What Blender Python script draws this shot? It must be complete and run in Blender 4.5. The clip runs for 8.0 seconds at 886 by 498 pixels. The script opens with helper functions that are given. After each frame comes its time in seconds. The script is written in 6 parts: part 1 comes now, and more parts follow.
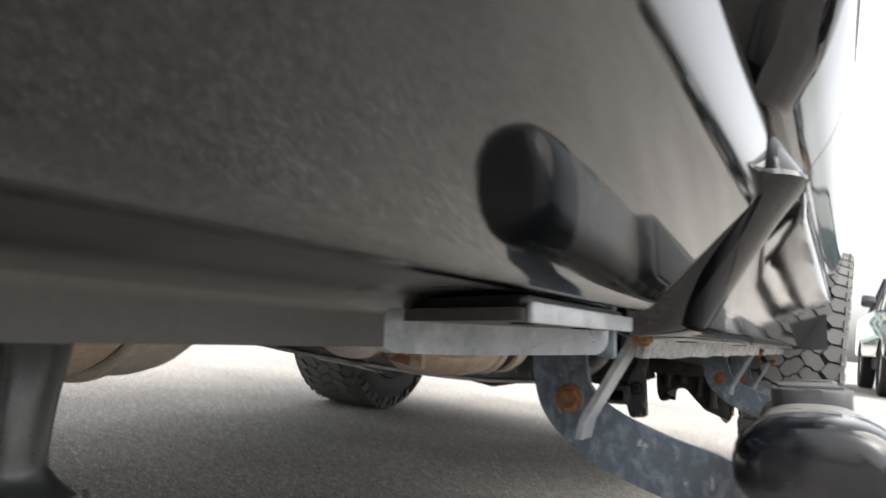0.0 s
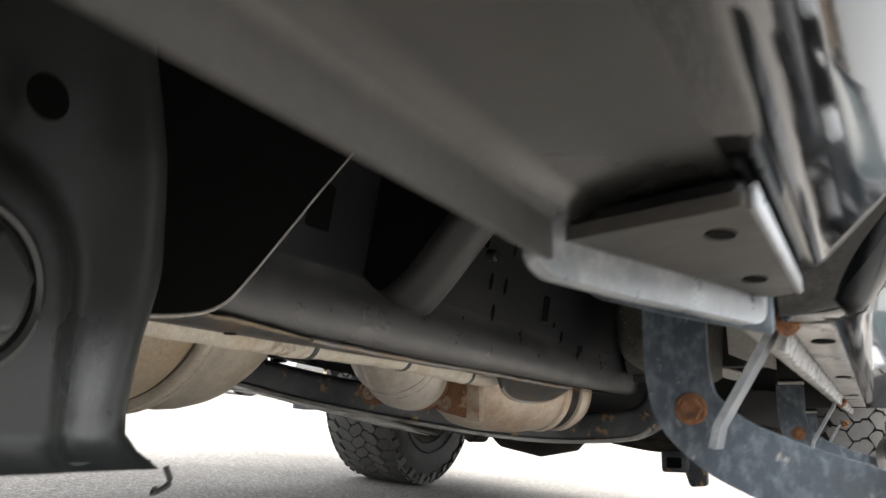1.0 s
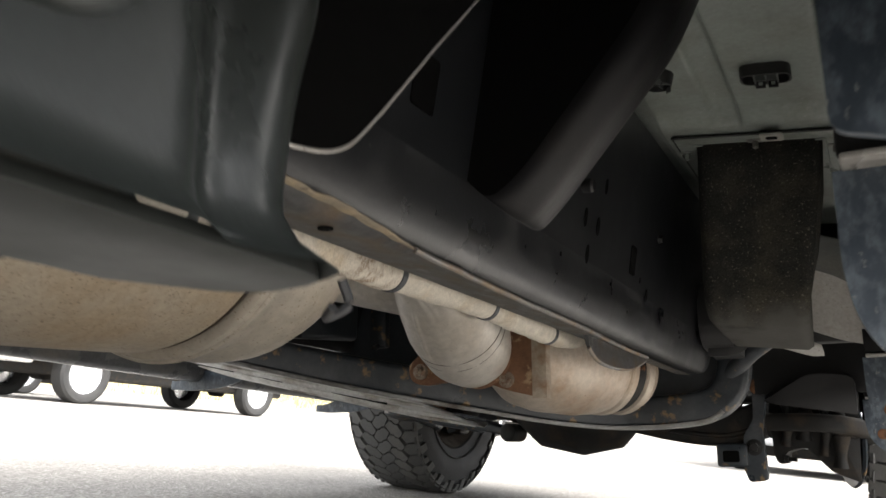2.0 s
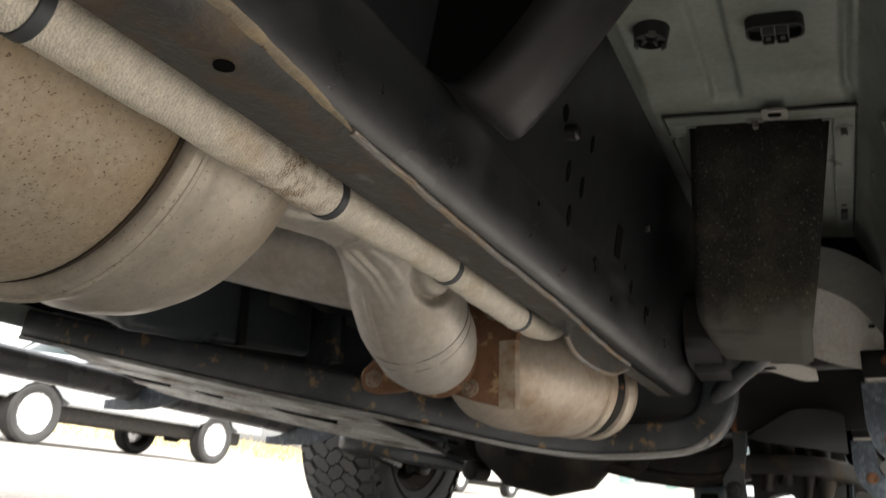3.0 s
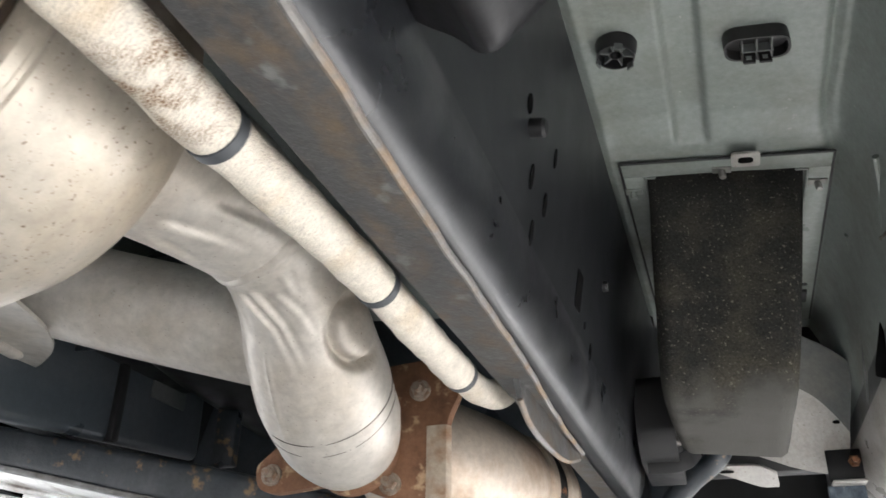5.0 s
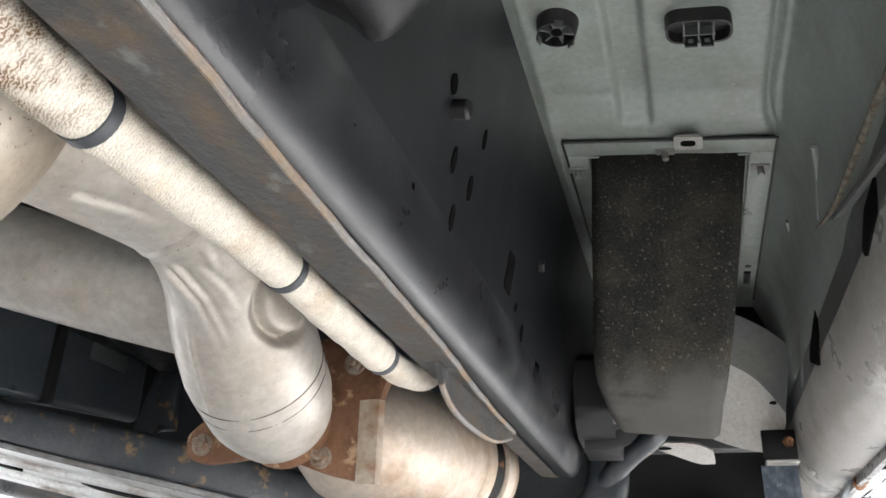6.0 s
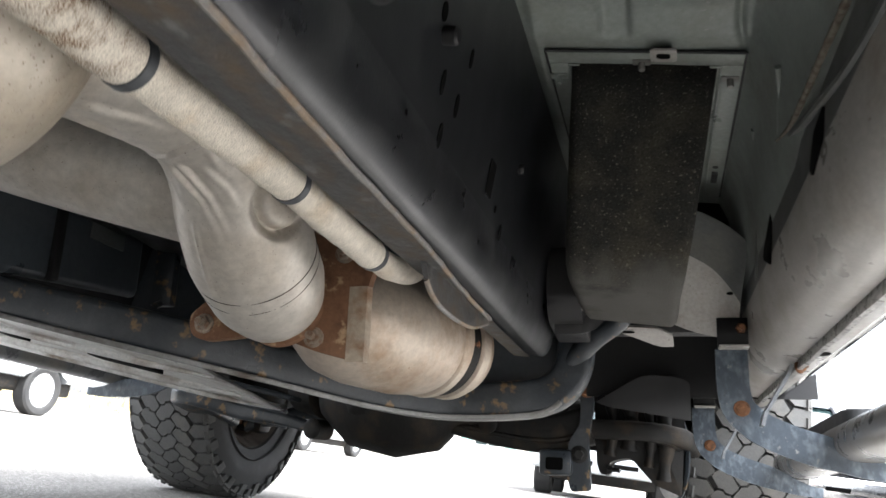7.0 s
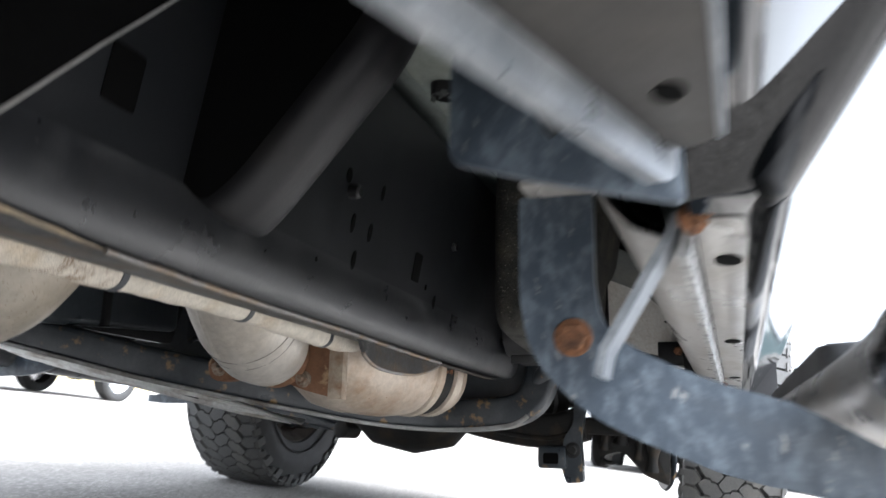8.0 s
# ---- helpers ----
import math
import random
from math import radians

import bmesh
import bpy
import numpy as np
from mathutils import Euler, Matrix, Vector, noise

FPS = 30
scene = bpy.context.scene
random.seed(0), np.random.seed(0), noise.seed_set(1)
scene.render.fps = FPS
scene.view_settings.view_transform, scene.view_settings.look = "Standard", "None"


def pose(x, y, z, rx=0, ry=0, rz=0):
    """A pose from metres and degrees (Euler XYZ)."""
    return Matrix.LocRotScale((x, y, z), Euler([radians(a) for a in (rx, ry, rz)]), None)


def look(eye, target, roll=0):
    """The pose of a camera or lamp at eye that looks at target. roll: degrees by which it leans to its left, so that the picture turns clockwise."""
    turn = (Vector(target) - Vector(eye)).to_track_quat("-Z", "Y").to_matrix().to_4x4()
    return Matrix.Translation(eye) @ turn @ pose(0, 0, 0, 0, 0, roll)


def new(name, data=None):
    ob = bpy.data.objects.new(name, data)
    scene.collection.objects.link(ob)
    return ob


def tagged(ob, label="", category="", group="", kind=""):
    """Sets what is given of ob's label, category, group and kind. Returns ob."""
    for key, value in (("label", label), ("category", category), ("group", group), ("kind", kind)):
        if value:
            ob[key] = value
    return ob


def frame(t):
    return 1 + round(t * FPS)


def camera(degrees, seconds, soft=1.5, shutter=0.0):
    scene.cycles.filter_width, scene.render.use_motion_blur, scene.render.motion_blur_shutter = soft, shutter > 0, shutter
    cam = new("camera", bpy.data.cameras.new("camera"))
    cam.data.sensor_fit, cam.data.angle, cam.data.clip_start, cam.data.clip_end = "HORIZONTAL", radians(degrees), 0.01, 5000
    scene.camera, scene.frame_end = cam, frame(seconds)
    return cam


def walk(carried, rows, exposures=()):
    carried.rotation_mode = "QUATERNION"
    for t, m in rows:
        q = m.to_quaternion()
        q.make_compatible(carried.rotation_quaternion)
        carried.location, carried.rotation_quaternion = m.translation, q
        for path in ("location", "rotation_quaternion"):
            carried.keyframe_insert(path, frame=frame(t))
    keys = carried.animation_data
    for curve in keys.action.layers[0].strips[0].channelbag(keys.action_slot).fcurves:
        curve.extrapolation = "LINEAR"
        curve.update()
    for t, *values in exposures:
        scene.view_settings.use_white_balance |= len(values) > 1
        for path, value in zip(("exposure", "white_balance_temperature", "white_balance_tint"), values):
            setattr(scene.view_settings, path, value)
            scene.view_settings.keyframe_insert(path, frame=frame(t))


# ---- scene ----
# The truck leans a little on its slope; the path is given along its own axes: x to its right side, y to its nose.
TRUCK = pose(0, 0, -0.019, 0.5, -6.0, 0)
cam = camera(56.12, 8.0, shutter=0.5)
PATH = [
    (0, (-0.0009, -0.248, 0.4461), (-0.8586, 1.5448, 0.6701), 1.33),
    (0.5, (-0.0464, -0.2333, 0.4041), (-0.9335, 1.5191, 0.7807), 1.13),
    (1, (-0.0913, -0.1958, 0.3799), (-0.985, 1.5412, 0.8089), 0.95),
    (1.5, (-0.1748, -0.1659, 0.3345), (-1.0761, 1.564, 0.7759), 0.37),
    (1.6, (-0.1908, -0.159, 0.3315), (-1.097, 1.566, 0.78), 0.0),
    (2.8, (-0.2945, 0.0323, 0.2721), (-1.1292, 1.7594, 0.8379), 1.06),
    (3, (-0.3017, 0.0473, 0.2627), (-1.1142, 1.7718, 0.8677), 1.53),
    (3.5, (-0.3404, 0.0823, 0.2543), (-1.0545, 1.7427, 1.1105), 1.98),
    (4, (-0.382, 0.1298, 0.2531), (-1.0274, 1.8001, 1.144), 1.31),
    (4.5, (-0.4041, 0.1824, 0.2324), (-1.0006, 1.8506, 1.1605), 0.77),
    (6, (-0.3572, 0.2344, 0.2651), (-0.8798, 1.985, 1.079), 1.54),
    (6.5, (-0.3685, 0.2167, 0.2381), (-0.8513, 2.0068, 0.9879), 2.08),
    (7, (-0.3416, 0.1623, 0.2683), (-0.8395, 2.0259, 0.7966), 2.28),
    (7.5, (-0.2697, 0.0594, 0.2719), (-0.7834, 1.924, 0.7813), 1.73),
    (7.6, (-0.243, 0.034, 0.281), (-0.753, 1.9015, 0.7842), 1.45),
    (7.8, (-0.1892, -0.0058, 0.3034), (-0.765, 1.843, 0.8048), 1.67),
    (8, (-0.1225, -0.05, 0.3314), (-0.7683, 1.7855, 0.794), 1.32),
]
# seconds, stops, kelvin, tint
EXPOSURES = [(0, 1.75, 6550, 10), (0.5, 1.75, 6550, 10), (1.0, 2.25, 6550, 10), (1.5, 2.5, 6550, 10), (2.8, 2.2, 6700, 10), (3.0, 2.3, 6800, 10), (3.5, 3.45, 6300, 10),
             (4.0, 3.85, 6150, 10), (4.5, 3.9, 6050, 10), (6.0, 3.95, 6000, 10), (6.5, 3.7, 6000, 10), (7.0, 2.96, 6150, 10), (8.0, 2.74, 5900, 10)]
walk(cam, [(t, TRUCK @ look(eye, goal, roll)) for t, eye, goal, roll in PATH], EXPOSURES)

# ---- world and light ----
world = bpy.data.worlds.new("overcast")
scene.world = world
world.use_nodes = True
wn = world.node_tree
sky = wn.nodes.new("ShaderNodeTexSky")
sky.sky_type = "NISHITA"
sky.sun_disc = False
sky.sun_elevation, sky.sun_rotation = radians(52), radians(120)
sky.air_density, sky.dust_density, sky.ozone_density = 1.0, 4.0, 0.4
pale = wn.nodes.new("ShaderNodeHueSaturation")
pale.inputs["Saturation"].default_value = 0.16
wn.links.new(sky.outputs["Color"], pale.inputs["Color"])
wn.links.new(pale.outputs["Color"], wn.nodes["Background"].inputs["Color"])
wn.nodes["Background"].inputs["Strength"].default_value = 0.15
sun = new("sun", bpy.data.lights.new("sun", "SUN"))
sun.data.energy, sun.data.angle, sun.data.color = 1.2, radians(50), (1.0, 0.96, 0.9)
sun.matrix_world = look((9, 5, 13), (0, 0, 0))


# ---- materials ----
def material(name, base, rough=0.5, metal=0.0, second=None, amount=0.5, scale=12.0, detail=6.0, third=None, spots=40.0,
             spot_size=0.62, bump=0.15, bump_scale=120.0, stretch=(1, 1, 1), rough_var=0.12, coat=0.0, per_piece=0.0, grained=0.35):
    """A painted, rusty or dusty surface: large stains of a second colour, small specks of a third, fine relief."""
    m = bpy.data.materials.new(name)
    m.use_nodes = True
    n, link = m.node_tree.nodes, m.node_tree.links.new
    b = n["Principled BSDF"]
    co = n.new("ShaderNodeTexCoord")
    mp = n.new("ShaderNodeMapping")
    mp.inputs["Scale"].default_value = stretch
    link(co.outputs["Object"], mp.inputs["Vector"])

    def noisy(s, d, r=0.6):
        t = n.new("ShaderNodeTexNoise")
        t.inputs["Scale"].default_value, t.inputs["Detail"].default_value, t.inputs["Roughness"].default_value = s, d, r
        link(mp.outputs["Vector"], t.inputs["Vector"])
        return t

    def ramp(src, lo, hi):
        r = n.new("ShaderNodeMapRange")
        r.inputs["From Min"].default_value, r.inputs["From Max"].default_value = lo, hi
        link(src, r.inputs["Value"])
        return r.outputs["Result"]

    def mix(fac, a, c):
        x = n.new("ShaderNodeMix")
        x.data_type = "RGBA"
        for socket, value in ((x.inputs["Factor"], fac), (x.inputs["A"], a), (x.inputs["B"], c)):
            if isinstance(value, tuple):
                socket.default_value = (*value, 1)
            elif isinstance(value, (int, float)):
                socket.default_value = value
            else:
                link(value, socket)
        return x.outputs["Result"]

    big = noisy(scale, detail)
    fine = noisy(bump_scale, 4.0, 0.7)
    colour = base
    if second:
        colour = mix(ramp(big.outputs["Fac"], 0.62 - amount * 0.3, 0.86 - amount * 0.3), colour, second)
    if third:
        sp = noisy(spots, 3.0)
        colour = mix(ramp(sp.outputs["Fac"], spot_size, spot_size + 0.08), colour, third)
    grain = n.new("ShaderNodeMix")
    grain.data_type, grain.blend_type = "RGBA", "MULTIPLY"
    grain.inputs["Factor"].default_value = grained
    if isinstance(colour, tuple):
        grain.inputs["A"].default_value = (*colour, 1)
    else:
        link(colour, grain.inputs["A"])
    g = n.new("ShaderNodeMapRange")
    g.inputs["From Min"].default_value, g.inputs["From Max"].default_value = 0.3, 0.7
    g.inputs["To Min"].default_value, g.inputs["To Max"].default_value = 0.55, 1.35
    g.clamp = False
    link(fine.outputs["Fac"], g.inputs["Value"])
    link(g.outputs["Result"], grain.inputs["B"])
    out = grain.outputs["Result"]
    if per_piece:
        info = n.new("ShaderNodeObjectInfo")
        hs = n.new("ShaderNodeHueSaturation")
        v = n.new("ShaderNodeMapRange")
        v.inputs["To Min"].default_value, v.inputs["To Max"].default_value = 1 - per_piece, 1 + per_piece
        link(info.outputs["Random"], v.inputs["Value"])
        link(v.outputs["Result"], hs.inputs["Value"])
        link(out, hs.inputs["Color"])
        out = hs.outputs["Color"]
    link(out, b.inputs["Base Color"])
    rr = n.new("ShaderNodeMapRange")
    rr.inputs["From Min"].default_value, rr.inputs["From Max"].default_value = 0.3, 0.7
    rr.inputs["To Min"].default_value, rr.inputs["To Max"].default_value = max(0.02, rough - rough_var), min(1, rough + rough_var)
    link(big.outputs["Fac"], rr.inputs["Value"])
    link(rr.outputs["Result"], b.inputs["Roughness"])
    b.inputs["Metallic"].default_value = metal
    b.inputs["Coat Weight"].default_value = coat
    b.inputs["Coat Roughness"].default_value = 0.03
    if bump:
        bp = n.new("ShaderNodeBump")
        bp.inputs["Strength"].default_value, bp.inputs["Distance"].default_value = bump, 0.002
        link(fine.outputs["Fac"], bp.inputs["Height"])
        link(bp.outputs["Normal"], b.inputs["Normal"])
    return m


GLOSS_BLACK = material("gloss_black_paint", (0.002, 0.0023, 0.0026), 0.05, 0, (0.005, 0.0048, 0.0045), 0.35, 7, bump=0.008, bump_scale=60, rough_var=0.015,
                       third=(0.05, 0.046, 0.042), spots=170, spot_size=0.76)
DUSTY_BLACK = material("dusty_black_undercoat", (0.025, 0.0245, 0.023), 0.45, 0, (0.044, 0.042, 0.038), 0.5, 8, bump=0.1, bump_scale=200)
# Dusty paint, darkened for the shaded ground this face reflects.
UNDER_PANEL = material("shade_dark_underside_paint", (0.0055, 0.0058, 0.0052), 0.34, 0, (0.016, 0.0155, 0.0135), 0.4, 9, bump=0.05, bump_scale=200,
                       third=(0.05, 0.048, 0.042), spots=150, spot_size=0.74)
FRAME_BLACK = material("frame_black_coating", (0.008, 0.0083, 0.009), 0.46, 0, (0.024, 0.022, 0.019), 0.3, 9, bump=0.12, bump_scale=260,
                       third=(0.10, 0.095, 0.085), spots=150, spot_size=0.72)
RAIL_BOTTOM = material("scuffed_rail_underside", (0.050, 0.050, 0.050), 0.46, 0.1, (0.115, 0.083, 0.052), 0.52, 42, detail=12, bump=0.5, bump_scale=150,
                       third=(0.14, 0.14, 0.135), spots=38, spot_size=0.62, stretch=(1, 0.7, 1))
WELD_RUST = material("tan_rusty_weld", (0.20, 0.165, 0.12), 0.7, 0.1, (0.30, 0.235, 0.15), 0.5, 60, detail=9, bump=0.7, bump_scale=160, third=(0.07, 0.055, 0.04), spots=90, spot_size=0.60)
SEAM_STEEL = material("weld_seam_steel", (0.22, 0.21, 0.20), 0.42, 0.5, (0.30, 0.19, 0.09), 0.45, 18, bump=0.5, bump_scale=180)
HANGER_BLACK = material("hanger_black_coating", (0.019, 0.022, 0.021), 0.38, 0, (0.029, 0.030, 0.028), 0.4, 10, bump=0.08, bump_scale=300)
ECOAT = material("grey_green_body_primer", (0.21, 0.235, 0.22), 0.38, 0, (0.16, 0.168, 0.145), 0.5, 8, bump=0.06, bump_scale=150,
                 third=(0.34, 0.35, 0.33), spots=90, spot_size=0.70)
SILL_PAINT = material("dusty_silver_sill", (0.34, 0.33, 0.31), 0.34, 0.1, (0.27, 0.24, 0.20), 0.35, 14, bump=0.1, bump_scale=160,
                      third=(0.11, 0.07, 0.045), spots=240, spot_size=0.665, stretch=(1, 0.6, 1))
GALV = material("blue_grey_bracket_paint", (0.052, 0.068, 0.088), 0.40, 0.0, (0.135, 0.165, 0.195), 0.5, 70, detail=13, bump=0.35, bump_scale=140,
                third=(0.24, 0.245, 0.245), spots=120, spot_size=0.645, stretch=(1, 1, 0.6))
RAIL_PAINT = material("blue_black_rail_paint", (0.0075, 0.0086, 0.0102), 0.40, 0, (0.012, 0.013, 0.015), 0.4, 9, detail=3, bump=0.06, bump_scale=240, rough_var=0.06)
# scuffed paint with the corner's bright highlight put into its colour and gloss
RAIL_CORNER = material("scuffed_highlight_rail_paint", (0.013, 0.014, 0.016), 0.34, 0.0, (0.030, 0.031, 0.032), 0.45, 16, detail=9, bump=0.12, bump_scale=220,
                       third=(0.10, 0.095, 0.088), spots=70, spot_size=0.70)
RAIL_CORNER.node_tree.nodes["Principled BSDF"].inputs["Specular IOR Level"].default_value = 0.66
OUTRIGGER_BLACK = material("dull_outrigger_coating", (0.006, 0.006, 0.007), 0.42, 0, (0.014, 0.013, 0.012), 0.4, 12, bump=0.1, bump_scale=240)
TANK = material("blue_black_tank_plastic", (0.045, 0.055, 0.064), 0.38, 0, (0.065, 0.073, 0.080), 0.45, 9, bump=0.1, bump_scale=90)
TAPE = material("scuffed_dark_tape", (0.020, 0.022, 0.024), 0.45, 0, (0.044, 0.045, 0.046), 0.5, 40, bump=0.15)
RAIL_PAINT.node_tree.nodes["Principled BSDF"].inputs["Specular IOR Level"].default_value = 0.58
# Grey darkened because the inboard-facing sill wall gets less light.
DARKENED_GREY = material("darkened_inner_sill_grey", (0.075, 0.080, 0.078), 0.45, 0, (0.12, 0.115, 0.10), 0.4, 10, bump=0.1, bump_scale=150,
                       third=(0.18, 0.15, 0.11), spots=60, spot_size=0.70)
DULL_BRACKET = material("dull_grey_bracket", (0.04, 0.038, 0.035), 0.5, 0, (0.06, 0.056, 0.05), 0.5, 14, bump=0.08)
DULL_BRACKET.node_tree.nodes["Principled BSDF"].inputs["Specular IOR Level"].default_value = 0.22
PALE_STEEL = material("pale_steel_edge", (0.20, 0.215, 0.23), 0.35, 0.3, (0.30, 0.31, 0.32), 0.5, 30, bump=0.15)
PINCH_STEEL = material("chipped_pinch_weld", (0.40, 0.40, 0.39), 0.3, 0.1, (0.05, 0.05, 0.05), 0.5, 60, detail=8, bump=0.5, bump_scale=60,
                       third=(0.20, 0.12, 0.07), spots=90, spot_size=0.68)
BOLT_STEEL = material("worn_rusty_bolt_steel", (0.30, 0.25, 0.20), 0.5, 0.3, (0.20, 0.10, 0.05), 0.5, 110, bump=0.5, bump_scale=300)
RUST = material("rust", (0.20, 0.088, 0.038), 0.85, 0.0, (0.065, 0.035, 0.022), 0.55, 90, bump=0.7, bump_scale=300, third=(0.34, 0.17, 0.07), spots=140)
RUST_FLANGE = material("heat_rusted_flange", (0.21, 0.105, 0.055), 0.75, 0.1, (0.13, 0.062, 0.035), 0.45, 34, detail=10, bump=0.6, bump_scale=220,
                       third=(0.44, 0.30, 0.18), spots=38, spot_size=0.58)
MUFFLER = material("heat_tinted_muffler_steel", (0.39, 0.335, 0.26), 0.5, 0.35, (0.34, 0.24, 0.14), 0.5, 5, bump=0.12, bump_scale=180,
                   third=(0.09, 0.055, 0.035), spots=480, spot_size=0.605)
SHIELD = material("dull_aluminised_steel", (0.58, 0.545, 0.49), 0.42, 0.35, (0.43, 0.38, 0.31), 0.45, 8, detail=9, bump=0.12, bump_scale=70,
                  third=(0.17, 0.12, 0.08), spots=330, spot_size=0.665)
CAP_STEEL = material("heat_stained_cap_steel", (0.44, 0.40, 0.335), 0.40, 0.4, (0.36, 0.29, 0.20), 0.55, 6, detail=9, bump=0.12, bump_scale=70,
                     third=(0.13, 0.085, 0.05), spots=360, spot_size=0.625)
CAT = material("browned_converter_steel", (0.53, 0.46, 0.38), 0.45, 0.35, (0.36, 0.235, 0.14), 0.46, 9, detail=9, bump=0.12, bump_scale=90,
               third=(0.18, 0.10, 0.06), spots=90, spot_size=0.70)
LUG = material("scraped_rusty_lug", (0.44, 0.37, 0.29), 0.55, 0.2, (0.25, 0.13, 0.06), 0.58, 26, detail=8, bump=0.3)
CLAMP = material("dark_clamp_tape", (0.045, 0.05, 0.055), 0.45, 0.1, bump=0.1)
PLASTIC = material("black_plastic", (0.009, 0.009, 0.010), 0.5, 0, (0.017, 0.017, 0.017), 0.4, 20, bump=0.1)
RUBBER = material("tyre_rubber", (0.018, 0.018, 0.018), 0.75, 0, (0.036, 0.035, 0.033), 0.5, 14, bump=0.3, bump_scale=200)
TREAD = material("worn_tread_rubber", (0.085, 0.085, 0.083), 0.8, 0, (0.12, 0.115, 0.105), 0.5, 14, bump=0.3, bump_scale=200, per_piece=0.12)
PAD = material("ribbed_step_pad", (0.05, 0.052, 0.055), 0.6, 0, (0.10, 0.10, 0.10), 0.4, 20, bump=0.25, bump_scale=200)
TUBE = material("dusty_step_tube_coating", (0.13, 0.132, 0.135), 0.3, 0.0, (0.20, 0.18, 0.15), 0.5, 9, bump=0.05, bump_scale=120,
                third=(0.26, 0.23, 0.19), spots=50, spot_size=0.70)
CAP = material("black_rubber_cap", (0.004, 0.005, 0.007), 0.12, 0, (0.02, 0.02, 0.021), 0.4, 14, bump=0.04, bump_scale=150)
CROSS = material("painted_crossmember", (0.022, 0.028, 0.034), 0.36, 0.05, (0.060, 0.064, 0.068), 0.4, 12, bump=0.3, bump_scale=140,
                 third=(0.20, 0.13, 0.06), spots=34, spot_size=0.60)
FELT = material("dusty_black_felt", (0.029, 0.0288, 0.027), 0.95, 0, (0.068, 0.062, 0.048), 0.5, 16, detail=8, bump=1.0, bump_scale=430,
                third=(0.15, 0.14, 0.115), spots=290, spot_size=0.615, grained=1.0)
PLUG_EDGE = material("worn_plug_edge", (0.085, 0.092, 0.09), 0.5, 0, bump=0.05)
CLIP_METAL = material("dull_clip_metal", (0.22, 0.22, 0.21), 0.5, 0.3, (0.10, 0.09, 0.08), 0.5, 60, bump=0.1)
CRUST = material("crusty_seam_sealer", (0.16, 0.145, 0.115), 0.9, 0, (0.07, 0.05, 0.035), 0.6, 120, bump=0.8, bump_scale=300)
RIM = material("steel_wheel", (0.10, 0.085, 0.07), 0.5, 0.4, (0.05, 0.04, 0.035), 0.5, 20, bump=0.15)
ALLOY = material("bright_alloy", (0.75, 0.76, 0.78), 0.25, 0.7, bump=0.02)
CHROME = material("chrome_trim", (0.8, 0.8, 0.8), 0.12, 1.0, bump=0.0)
DIRTY_IRON = material("oily_cast_iron", (0.010, 0.0096, 0.009), 0.6, 0.0, (0.044, 0.032, 0.02), 0.42, 18, bump=0.45, bump_scale=120)
SKID = material("weathered_skid_metal", (0.78, 0.78, 0.76), 0.38, 0.6, (0.17, 0.105, 0.055), 0.5, 9, detail=10, bump=0.25, bump_scale=120)
SCRAPED_LIP = material("scraped_steel_lip", (0.26, 0.26, 0.255), 0.5, 0.15, (0.09, 0.075, 0.06), 0.5, 14, detail=9, bump=0.3, bump_scale=120)
SEAM_BROWN = material("dark_brown_seam", (0.030, 0.022, 0.015), 0.7, 0.1, (0.07, 0.045, 0.025), 0.5, 60, bump=0.3)
SILVER_CAR = material("silver_car_paint", (0.42, 0.44, 0.46), 0.2, 0.4, bump=0.0, coat=0.6)
DARK_CAR = material("black_car_paint", (0.012, 0.014, 0.018), 0.12, 0, bump=0.0, coat=0.6)
WHITE_CAR = material("white_car_paint", (0.72, 0.73, 0.74), 0.2, 0, bump=0.0, coat=0.6)
CAR_GLASS = material("tinted_car_glass", (0.02, 0.035, 0.035), 0.05, 0, bump=0.0, rough_var=0.02)
SIDING = material("cream_siding", (0.72, 0.70, 0.64), 0.6, 0, (0.64, 0.62, 0.57), 0.5, 3, bump=0.1, bump_scale=20)
SHUTTER = material("pale_green_shutter", (0.30, 0.46, 0.42), 0.6, 0, (0.25, 0.40, 0.36), 0.5, 8, bump=0.1, bump_scale=40)
ROOFING = material("brown_shingle_roofing", (0.12, 0.10, 0.085), 0.9, 0, (0.18, 0.15, 0.13), 0.5, 6, bump=0.6, bump_scale=30)
DRY_GRASS = material("dry_tan_grass", (0.36, 0.30, 0.17), 0.95, 0, (0.24, 0.22, 0.10), 0.5, 2, bump=0.8, bump_scale=30)
LENS_GREY = material("headlight_plastic", (0.5, 0.52, 0.54), 0.15, 0.2, bump=0.0)
RED_PLASTIC = material("red_lamp_plastic", (0.45, 0.02, 0.02), 0.25, 0, bump=0.0)


